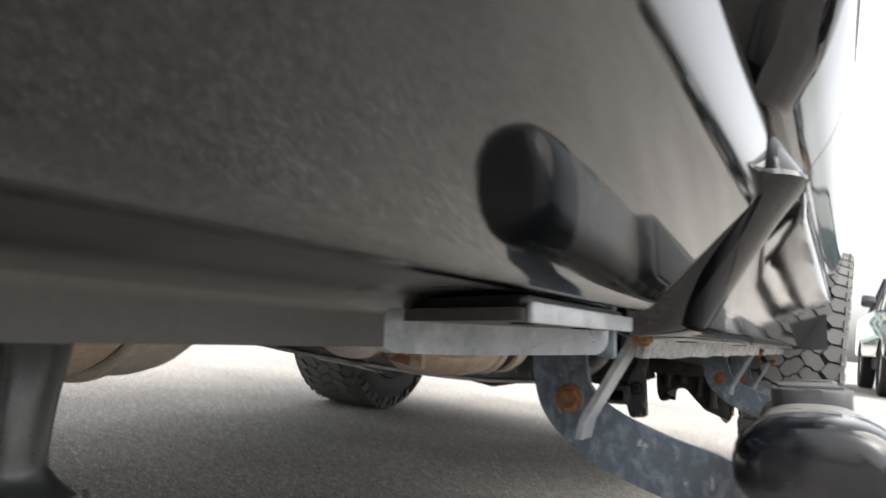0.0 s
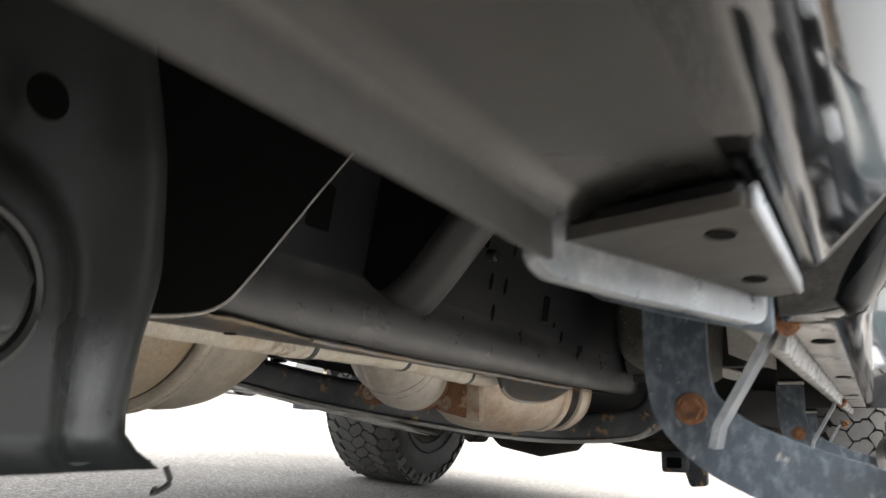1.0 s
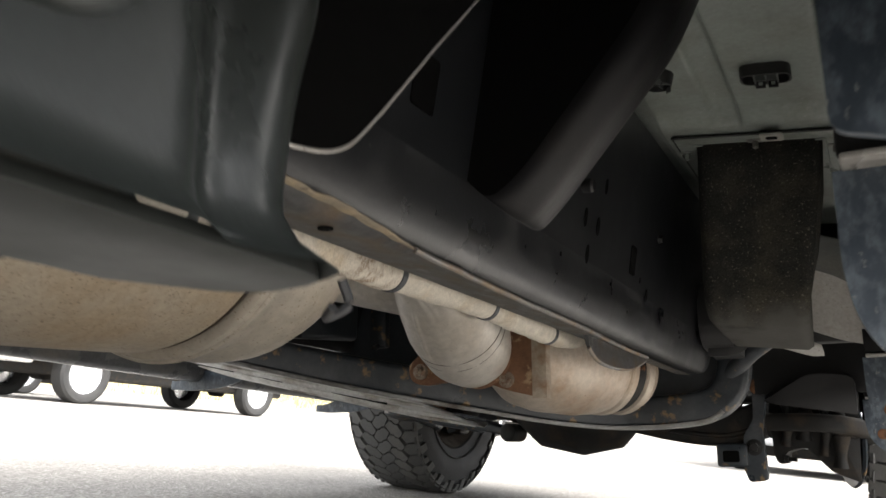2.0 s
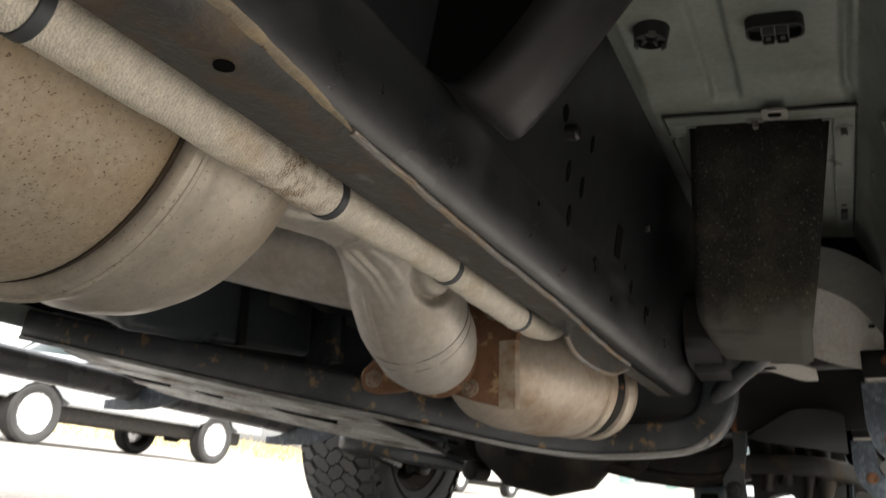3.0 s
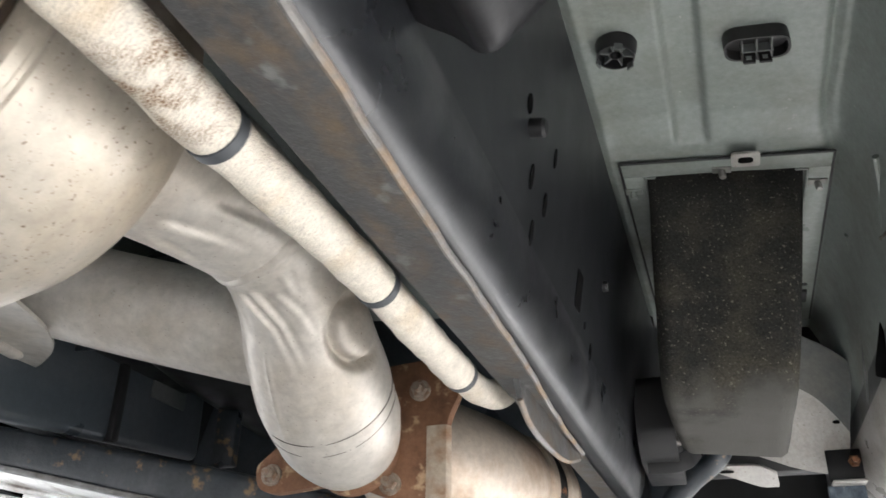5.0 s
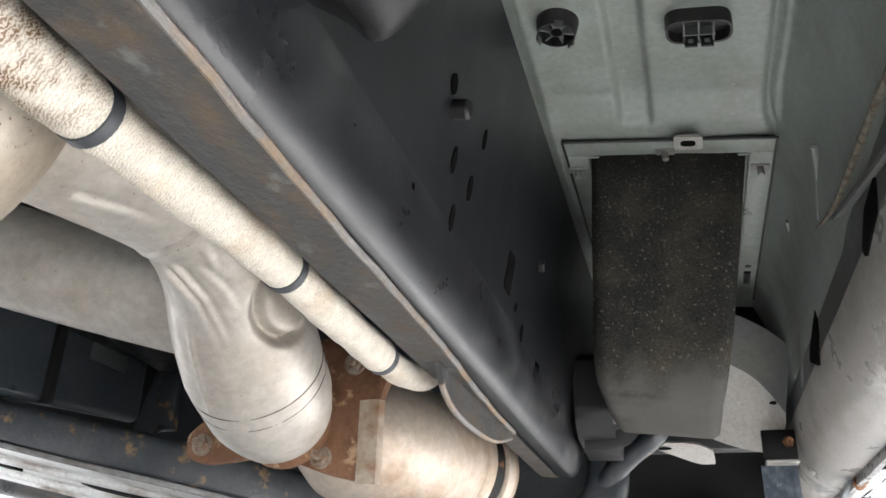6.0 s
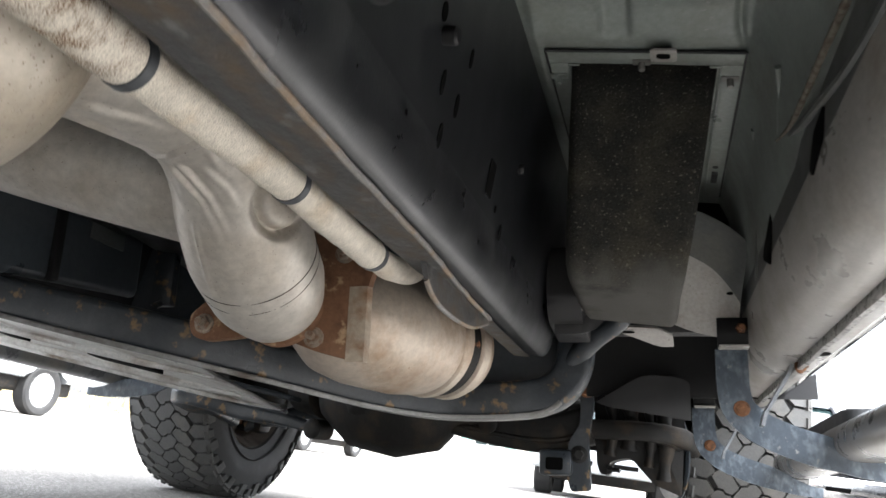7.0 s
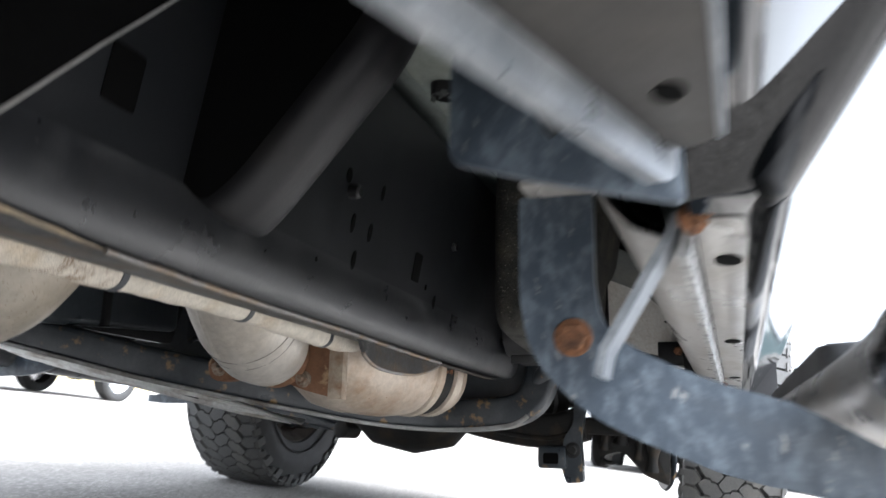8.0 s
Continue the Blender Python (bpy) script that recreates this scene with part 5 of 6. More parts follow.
# -- exhaust --
def exhaust():
    m = facing((-0.7734, -0.032, 0.5234), (-0.0287, 1, 0.052))
    r = 0.148
    bm = lathe([(-0.75, 0.09), (-0.70, 0.14), (-0.66, r), (-0.2, r), (0.1, r + 0.001), (0.40, r), (0.425, r - 0.001), (0.434, r - 0.004), (0.441, r - 0.012)], m, 64)
    ob = part("muffler", bm, MUFFLER, truck, "large tan heat-tinted muffler peppered with rust specks", sharp=50)
    bm = lathe([(0.4405, r - 0.010), (0.4415, r + 0.001), (0.444, r + 0.004), (0.452, r + 0.006), (0.458, r + 0.003), (0.464, r + 0.004), (0.474, r + 0.001), (0.488, r - 0.001), (0.505, r + 0.004), (0.52, r + 0.004), (0.542, r + 0.001), (0.566, r - 0.009), (0.590, r - 0.026), (0.610, r - 0.050), (0.626, r - 0.076), (0.636, 0.06)], m, 64)
    part("end_cap", bm, CAP_STEEL, ob, "dull silver rolled end cap, tan with heat")
    bm = lathe([(0.450, r + 0.0062), (0.452, r + 0.0078), (0.454, r + 0.0062)], m, 64)
    part("rolled_seam", bm, CAP_STEEL, ob)
    # dark brown ring painted in for the shadow at the seam
    bm = lathe([(0.4345, r - 0.006), (0.4350, r - 0.0030), (0.4402, r - 0.0050), (0.4406, r - 0.009)], m, 64)
    part("seam_gap", bm, SEAM_BROWN, ob, "dark ring for the shadow beside the rolled seam")
    # pale heat shield plate that hangs level behind the muffler
    outline = rounded([(-1.50, 0.80), (-1.06, 0.80), (-1.108, 0.915), (-1.155, 0.985), (-1.255, 1.062), (-1.385, 1.125), (-1.52, 1.10)], [0, 0.02, 0.03, 0.05, 0.04, 0.04, 0])
    bm = prism(outline, 0.585, 0.590, "z", 0.002)
    sweep(smooth_line([(-1.210, 0.86, 0.584), (-1.222, 0.94, 0.584), (-1.236, 1.010, 0.584)], 5), [0.010] * 10 + [0.004], 10, bm)
    for v in bm.verts:
        v.co.z -= 0.113 * (v.co.x + 1.1145)
    part("exhaust_heat_shield", bm, SHIELD, truck, "pale smooth heat shield plate with a pressed groove", sharp=40)
    # crumpled neck and elbow
    line = smooth_line([(-0.80, 0.54, 0.590), (-0.785, 0.64, 0.600), (-0.772, 0.74, 0.603), (-0.768, 0.82, 0.597), (-0.770, 0.89, 0.563), (-0.778, 0.955, 0.518), (-0.788, 1.03, 0.484), (-0.797, 1.10, 0.468)], 26)
    n = len(line)
    table = [(0.0, 0.075), (0.2, 0.070), (0.36, 0.061), (0.46, 0.055), (0.54, 0.058), (0.64, 0.066), (0.75, 0.072), (0.86, 0.070), (0.94, 0.061), (1.0, 0.046)]
    radii = [float(np.interp(i / (n - 1), [t[0] for t in table], [t[1] for t in table])) for i in range(n)]
    around = 160
    bm = sweep(line, radii, around, wrinkle=0.0007, seed=4)
    dent = Vector((-0.7105, 0.905, 0.535))
    # creases run from the pinched neck: first and last station, angles at start, middle and end, height
    creases = ((0.44, 0.66, -120, -95, -88, 0.0056), (0.43, 0.65, -102, -87, -80, 0.0052), (0.46, 0.60, -78, -66, -62, 0.0022), (0.44, 0.56, -135, -128, -126, 0.0030),
               (0.40, 0.50, -60, -62, -66, 0.0030), (0.18, 0.33, -95, -100, -104, 0.0036), (0.16, 0.31, -78, -70, -64, 0.0034), (0.20, 0.32, -50, -44, -40, 0.0030))
    bm.verts.index_update()
    for v in bm.verts:
        i = min(n - 1, v.index // around)
        along = i / (n - 1)
        angle = (360.0 * (v.index % around) / around + 180) % 360 - 180
        d = (v.co - line[i]).normalized()
        move = 0.0
        for first, last, a0, a1, a2, height in creases:
            t = (along - first) / (last - first)
            if 0 < t < 1:
                centre = a0 + (a1 - a0) * min(1, 2 * t) if t < 0.5 else a1 + (a2 - a1) * (2 * t - 1)
                da = (angle - centre) / 3.8
                move += height * min(1, t * 6) * (1 - t) * (math.exp(-da * da) - 0.75 * math.exp(-(da - 1.7) ** 2))
        # the pinch round the neck, and the raised fin below it
        pinch = 0.355 + 0.035 * max(0.0, min(1.0, (-80 - angle) / 35)) + 0.004 * noise.noise(Vector((angle * 0.05, 0, 0)))
        move -= 0.0052 * math.exp(-((along - pinch) / 0.0045) ** 2) - 0.0024 * math.exp(-((along - pinch - 0.014) / 0.007) ** 2)
        if 0.60 < along < 0.765:
            move += 0.0030 * math.exp(-((angle + 110.5 + 2 * (along - 0.6)) / 2.2) ** 2) * min(1, (along - 0.60) * 40)
        reach = (v.co - dent).length
        side = max(0.0, min(1.0, (-2 - angle) / 14)) if angle > -90 else 0.0
        move -= 0.0115 * side * math.exp(-((reach - 0.034) / 0.0048) ** 2) - 0.0035 * math.exp(-(reach / 0.026) ** 4)
        v.co += d * move
    elbow = part("exhaust_elbow", bm, SHIELD, truck, "crumpled dull silver heat-shielded exhaust elbow", sharp=80)
    for t, extra in ((0.775, 0.0004), (0.803, 0.0002)):
        i = int(t * (n - 1))
        d = (line[i + 1] - line[i - 1]).normalized()
        bm = sweep([line[i] - d * 0.0009, line[i] - d * 0.0004, line[i] + d * 0.0004, line[i] + d * 0.0009],
                   [radii[i] - 0.002, radii[i] + extra, radii[i] + extra, radii[i] - 0.002], 64)
        part("shield_seam", bm, SEAM_BROWN, elbow)
    # flange: a thick plate whose near ear climbs beside the elbow
    outline = [(-0.934, 0.458), (-0.928, 0.432), (-0.908, 0.425), (-0.875, 0.428), (-0.845, 0.4315), (-0.800, 0.428), (-0.755, 0.412), (-0.705, 0.400), (-0.694, 0.408), (-0.688, 0.50), (-0.672, 0.533), (-0.70, 0.574), (-0.755, 0.57), (-0.82, 0.56), (-0.895, 0.49)]
    bm = prism(rounded(outline, 0.010, 3), 1.112, 1.127, "y", 0.003)
    fl = part("exhaust_flange", bm, RUST_FLANGE, truck, "thick rusted exhaust flange")
    for at in ((-0.7560, 1.112, 0.4285), (-0.9095, 1.112, 0.4470), (-0.722, 1.112, 0.535)):
        bm = hex_bolt(at, (0.02, -1, 0.05), 0.017, 0.009, 0.013, 0.010)
        part("flange_bolt", bm, BOLT_STEEL, fl, "worn grey-brown flange nut and stud")
    bm = sheet([(-0.713, 1.1105), (-0.700, 1.1085), (-0.689, 1.1095), (-0.685, 1.118)], 0.398, 0.492, 0.003, axis="z")
    part("flange_lug", bm, LUG, fl, "pale scraped lug")
    bm = lathe([(0, 0.047), (0.004, 0.0505), (0.012, 0.0505), (0.016, 0.047)], facing((-0.797, 1.099, 0.466), (-0.03, 1, -0.25)), 36)
    part("flange_collar", bm, RUST_FLANGE, fl, "brown rusted collar")
    # converter
    m = facing((-0.775, 1.148, 0.473), (0.36, 1, -0.03))
    bm = lathe([(0.0, 0.045), (0.015, 0.064), (0.045, 0.080), (0.09, 0.087), (0.18, 0.088), (0.22, 0.084), (0.25, 0.078), (0.29, 0.074), (0.34, 0.070), (0.36, 0.05)], m, 48)
    cat = part("catalytic_converter", bm, CAT, truck, "browned steel catalytic converter with a welded seam", sharp=60)
    bm = lathe([(0.244, 0.080), (0.248, 0.083), (0.262, 0.083), (0.266, 0.079)], m, 48)
    lathe([(0.296, 0.073), (0.300, 0.079), (0.318, 0.079), (0.322, 0.073)], m, 48, bm)
    part("converter_band", bm, CAT, cat)
    bm = lathe([(0.265, 0.0755), (0.268, 0.077), (0.293, 0.076), (0.295, 0.074)], m, 48)
    part("converter_gap", bm, DIRTY_IRON, cat, "dark rusty gap between bands")
    bm = box((-0.640, 1.392, 0.438), (-0.612, 1.404, 0.480), 0.003)
    part("converter_flange", bm, RUST_FLANGE, cat, "rusted clamp flange")
    for at in ((-0.632, 1.392, 0.446), (-0.615, 1.392, 0.464)):
        part("converter_bolt", hex_bolt(at, (0.1, -1, -0.1), 0.014, 0.009, 0.010, 0.010), RUST, cat, "dark rusty clamp bolt")
    # crossing pipe
    line = smooth_line([(-1.50, 0.86, 0.755), (-1.30, 0.90, 0.700), (-1.05, 0.96, 0.628), (-0.80, 1.02, 0.565)], 8)
    part("crossing_pipe", sweep(line, 0.060, 32), SHIELD, truck, "dull silver crossing exhaust pipe", sharp=80)


exhaust()


# -- gearbox crossmember and what lies in front of it --
def crossmember():
    path = [(-1.74, 1.19, 0.600), (-1.50, 1.20, 0.549), (-1.30, 1.20, 0.506), (-1.20, 1.205, 0.484), (-1.10, 1.21, 0.463), (-1.00, 1.25, 0.443), (-0.90, 1.34, 0.423), (-0.80, 1.46, 0.403), (-0.70, 1.535, 0.393), (-0.58, 1.55, 0.396),
            (-0.515, 1.56, 0.410), (-0.483, 1.565, 0.45), (-0.476, 1.57, 0.52), (-0.478, 1.57, 0.60)]
    line = smooth_line(path, 6)
    shape = rounded([(-0.030, -0.030), (0.030, -0.030), (0.030, 0.030), (-0.030, 0.030)], 0.012, 4)
    bm = sweep(line, 1.0, shape=shape, up=(0, 1, 0.0001))
    ob = part("crossmember", bm, CROSS, truck, "dark painted crossmember spotted with rust", sharp=50)
    low = [p + Vector((0, -0.014, -0.029)) for p in line[:-16]]
    lip = rounded([(-0.004, -0.022), (0.004, -0.022), (0.004, 0.022), (-0.004, 0.022)], 0.002, 2)
    part("crossmember_lip", sweep(low, 1.0, shape=lip, up=(0, 1, 0.0001)), SCRAPED_LIP, ob, "pale scraped lower lip")


crossmember()
# Added panel: keeps outside light from showing through above the crossmember.
bm = prism([(-1.74, 0.600), (-1.62, 0.585), (-1.28, 0.520), (-1.10, 0.472), (-0.94, 0.422), (-0.70, 0.39), (-0.50, 0.40), (-0.48, 0.80), (-1.74, 0.90)], 1.592, 1.605, "y")
part("underbody_panel", bm, TANK, truck, "added dark panel that blocks the bright gap above the crossmember")


def gearbox():
    bm = bmesh.new()
    m = facing((-1.16, 1.18, 0.74), (0, 1, 0.02))
    lathe([(0.0, 0.09), (0.15, 0.11), (0.4, 0.13), (0.8, 0.17), (1.2, 0.20), (1.3, 0.20)], m, 32, bm)
    box((-1.50, 1.12, 0.66), (-0.98, 1.44, 0.80), 0.05, bm)
    ob = part("gearbox", bm, PLASTIC, truck, "black gearbox and transfer case", sharp=50)
    for x in (-1.36, -1.177):
        bm = box((x - 0.020, 1.405, 0.535), (x + 0.020, 1.425, 0.68), 0.004)
        lathe([(0, 0.006), (0.03, 0.006)], facing((x, 1.42, 0.545), (0, -1, -0.5)), 12, bm)
        part("gearbox_bracket", bm, CROSS, ob)
    bm = box((-1.25, 1.112, 0.64), (-1.17, 1.119, 0.675), 0.003)
    part("part_tag", bm, CROSS, ob)


gearbox()
bm = box((-1.42, 0.965, 0.530), (-1.262, 1.47, 0.760), 0.02, segments=4)
for v in bm.verts:
    v.co.z += (v.co.y - 1.2) * 0.09 - (v.co.x + 1.262) * 0.45 if v.co.z < 0.65 else 0.0
tank = part("fuel_tank", bm, TANK, truck, "blue-black plastic tank", sharp=60)
bm = box((-1.264, 1.31, 0.632), (-1.259, 1.40, 0.672), 0.002)
part("tank_label", bm, PLUG_EDGE, tank, "grey label")
bm = box((-1.275, 1.225, 0.540), (-1.252, 1.243, 0.755), 0.004)
part("tank_strap", bm, FRAME_BLACK, tank)


def front_end():
    # diff housing
    bm = bmesh.new()
    lathe([(-0.20, 0.05), (-0.17, 0.08), (-0.12, 0.125), (0.0, 0.150), (0.11, 0.13), (0.16, 0.08), (0.30, 0.06)], facing((-1.0, 2.24, 0.460), (1, 0, 0)), 32, bm)
    box((-1.10, 2.10, 0.40), (-0.88, 2.24, 0.50), 0.03, bm)
    diff = part("front_differential", bm, DIRTY_IRON, truck, "oily rust-flecked front differential", sharp=50)
    bm = lathe([(0, 0.012), (0.014, 0.012), (0.016, 0.009)], facing((-0.93, 2.10, 0.42), (0, -1, 0)), 6)
    part("drain_plug", bm, RUST, diff)
    # half shafts
    for a, b in (((-0.72, 2.26, 0.46), (-0.30, 2.74, 0.49)), ((-1.20, 2.26, 0.46), (-1.66, 2.74, 0.56))):
        d = Vector(b) - Vector(a)
        line = [Vector(a) + d * t for t in np.linspace(0, 1, 25)]
        radii = [0.020 + (0.03 + 0.008 * math.cos(k * math.pi) if k < 7 or k > 17 else 0) for k in range(25)]
        part("half_shaft", sweep(line, radii, 20), DIRTY_IRON, truck)
    # lower control arms: pressed channels from the pivot out to the wheel
    for s in (-1, 1):
        wz = 0.46 if s < 0 else 0.38
        foot = (MID + s * 0.23, 2.22, 0.375 if s < 0 else 0.40)
        tip = (MID + s * 0.70, 2.60, wz - 0.04 if s < 0 else wz - 0.06)
        tail = (MID + s * 0.66, 2.28, wz)
        ch = rounded([(-0.042, -0.022), (0.042, -0.022), (0.042, 0.022), (-0.042, 0.022)], 0.012, 3)
        line = smooth_line([foot, (MID + s * 0.34, 2.24, foot[2] * 0.7 + wz * 0.3), (MID + s * 0.48, 2.27, (foot[2] + wz) / 2 + 0.005), tail, tip], 5)
        bm = sweep(line, [0.50 + 0.5 * min(1.0, k / 9) for k in range(len(line))], shape=ch)
        sweep(smooth_line([(MID + s * 0.25, 2.95, foot[2]), (MID + s * 0.5, 2.85, wz), (MID + s * 0.72, 2.76, wz - 0.05)], 5), 1.0, bm=bm, shape=ch)
        for u in (-0.018, 0.018):
            sweep([p + Vector((0, -0.020, u)) for p in line[4:-4]], 0.005, 8, bm)
        ob = part("lower_control_arm", bm, CROSS if s < 0 else DIRTY_IRON, truck, "grey-black pressed lower control arm", sharp=50)
        bm = lathe([(-0.030, 0.010), (-0.030, 0.020), (-0.026, 0.026), (0.04, 0.026), (0.045, 0.020)], facing(foot, (0.2, 1, 0)), 24)
        part("pivot_bushing", bm, DIRTY_IRON, ob)
        bm = lathe([(-0.26, 0.055), (-0.2, 0.058), (0.06, 0.058), (0.08, 0.045), (0.30, 0.04)], facing((MID + s * 0.60, 2.72, 0.70), (-s * 0.12, 0, 1)), 24)
        part("coil_over_strut", bm, DIRTY_IRON, ob)
    # pale skid plate with slots, hung on the far side below the crossmember
    bm = bmesh.new()
    cols = [(-1.72, 0.560), (-1.66, 0.550), (-1.45, 0.506), (-1.28, 0.471), (-1.12, 0.438), (-1.00, 0.416)]
    rows = [(1.24, 0.0), (1.29, -0.010), (1.43, -0.028), (1.56, -0.046), (1.58, -0.038)]
    for face in (0.0, 0.004):
        grid = [[bm.verts.new((x, y, z + dz + face)) for y, dz in rows] for x, z in cols]
        for i in range(len(cols) - 1):
            for j in range(len(rows) - 1):
                bm.faces.new((grid[i][j], grid[i + 1][j], grid[i + 1][j + 1], grid[i][j + 1]))
    skid = part("skid_plate", bm, SKID, truck, "pale weathered skid plate with rusty slots")
    for x, z, w in ((-1.60, 0.537, 0.06), (-1.43, 0.502, 0.03), (-1.20, 0.455, 0.07)):
        bm = prism(rounded([(x - w, 1.35), (x + w - 0.01, 1.345), (x + w, 1.38), (x - w + 0.01, 1.385)], 0.012), z - 0.0275, z - 0.018, "z")
        for v in bm.verts:
            v.co.z -= (v.co.x - x) * 0.21 + (v.co.y - 1.37) * 0.13
        part("skid_slot", bm, VOID, skid)
    for y, dz, r in ((1.31, -0.016, 0.007), (1.45, -0.034, 0.009), (1.52, -0.045, 0.006)):
        bm = sweep([(x, y + 0.01 * noise.noise(Vector((x * 6, y, 0))), z + dz) for x, z in cols], [0.001, r, r, r, r * 0.8, 0.001], 8)
        part("skid_rib", bm, SKID, skid, "rust-streaked pressed rib")
    line = [(-1.60, 2.12, 0.520), (-1.50, 2.13, 0.500), (-1.40, 2.14, 0.478), (-1.25, 2.16, 0.446)]
    flat = rounded([(-0.05, -0.006), (0.05, -0.006), (0.05, 0.006), (-0.05, 0.006)], 0.004, 2)
    part("cross_strap", sweep(smooth_line(line, 6), [0.25, 0.6, 0.85] + [1.0] * 16, shape=flat), CROSS, truck, "rust-flecked strap ahead of the skid plate")
    # upright plate and dark castings beyond the crossmember on the near side
    bm = prism(rounded([(-0.522, 0.60), (-0.493, 0.60), (-0.496, 0.44), (-0.508, 0.36), (-0.503, 0.25), (-0.548, 0.245), (-0.562, 0.29), (-0.553, 0.36), (-0.527, 0.40), (-0.524, 0.50)], 0.010), 2.16, 2.19, "y", 0.004)
    ob = part("upright_bracket", bm, CROSS, truck, "rust-edged upright suspension bracket")
    bm = hex_bolt((-0.510, 2.16, 0.48), (0, -1, 0), 0.026, 0.015, 0.02)
    part("upright_bolt", bm, RUST, ob, "rusty bolt")
    bm = hex_bolt((-0.530, 2.16, 0.33), (0, -1, 0), 0.022, 0.015, 0.02)
    part("upright_bolt", bm, DIRTY_IRON, ob)
    beam = rounded([(-0.05, -0.045), (0.05, -0.045), (0.05, 0.045), (-0.05, 0.045)], 0.014, 3)
    line = smooth_line([(-1.02, 2.28, 0.455), (-0.88, 2.26, 0.425), (-0.73, 2.25, 0.392), (-0.60, 2.23, 0.378), (-0.51, 2.23, 0.40)], 5)
    bm = sweep(line, 1.0, shape=beam)
    sweep([p + Vector((0, -0.05, -0.018)) for p in line], 0.007, 8, bm)
    ob = part("suspension_crossmember", bm, DIRTY_IRON, truck, "dark oily suspension crossmember", sharp=50)
    bm = box((-0.622, 2.15, 0.282), (-0.545, 2.26, 0.340), 0.008)
    part("pivot_bracket", bm, CROSS, ob, "rust-flecked pivot bracket")
    part("bracket_hole", prism(rounded([(-0.606, 0.294), (-0.566, 0.294), (-0.566, 0.322), (-0.606, 0.322)], 0.006), 2.148, 2.152, "y"), VOID, ob)
    # steering knuckle, its rods and the oily castings behind them
    outline = [(-0.505, 0.50), (-0.500, 0.315), (-0.492, 0.290), (-0.474, 0.287), (-0.470, 0.318), (-0.446, 0.326), (-0.418, 0.330), (-0.392, 0.300), (-0.362, 0.268), (-0.300, 0.243), (-0.285, 0.47), (-0.39, 0.52)]
    ob = part("steering_gear", prism(rounded(outline, 0.008), 2.30, 2.46, "y", 0.006), DIRTY_IRON, truck, "oily dark steering and brake castings", sharp=40)
    for x, top, low, r in ((-0.462, 0.47, 0.335, 0.014), (-0.418, 0.47, 0.350, 0.020), (-0.372, 0.46, 0.310, 0.012), (-0.338, 0.47, 0.280, 0.017)):
        line = smooth_line([(x, 2.285, top), (x + 0.006, 2.270, (top + low) / 2), (x - 0.004, 2.280, low)], 5)
        part("steering_rod", sweep(line, [r * (1 + 0.25 * math.sin(k * 1.3)) for k in range(len(line))], 12), DIRTY_IRON, ob)
    part("rod_end", hex_bolt((-0.474, 2.29, 0.302), (1, -0.3, -0.1), 0.018, 0.012, 0.0, 0.02), DIRTY_IRON, ob)
    bm = lathe([(0, 0.115), (0.006, 0.120), (0.012, 0.115), (0.012, 0.06), (0.0, 0.06)], facing((-0.315, 2.42, 0.345), (-1, -0.35, 0)), 36, closed=True)
    part("splash_shield", bm, CROSS, ob, "dull curved brake splash shield")
    # inner fender liner
    bm = sheet([(2.02, 0.45), (2.03, 0.60), (2.08, 0.78), (2.22, 0.92), (2.5, 1.0), (2.8, 1.0), (3.1, 0.9), (3.25, 0.7)], -0.50, -0.03, -0.004, axis="x")
    part("wheel_arch_liner", bm, PLASTIC, truck, "black plastic wheel arch liner")
    bm = prism(rounded([(-0.478, 0.433), (-0.45, 0.424), (-0.283, 0.398), (-0.283, 0.482), (-0.33, 0.490), (-0.378, 0.492), (-0.43, 0.462)], [0.004, 0.004, 0.004, 0.016, 0.02, 0.02, 0.03]), 1.97, 2.06, "y", 0.006)
    bmesh.ops.translate(bm, verts=[v for v in bm.verts if v.co.y > 2.0 and v.co.z < 0.44], vec=(0, 0.02, 0.03))
    part("sway_bar_shelf", bm, PLASTIC, truck, "dull black shelf ahead of the wheel arch")
    # body mount pipe below the felt box
    line = smooth_line([(-0.498, 1.56, 0.440), (-0.475, 1.545, 0.468), (-0.44, 1.525, 0.497), (-0.405, 1.51, 0.520), (-0.385, 1.51, 0.55)], 6)
    part("brake_line_guard", sweep(line, 0.017, 14), CROSS, truck, "grey-black bent guard tube")


front_end()


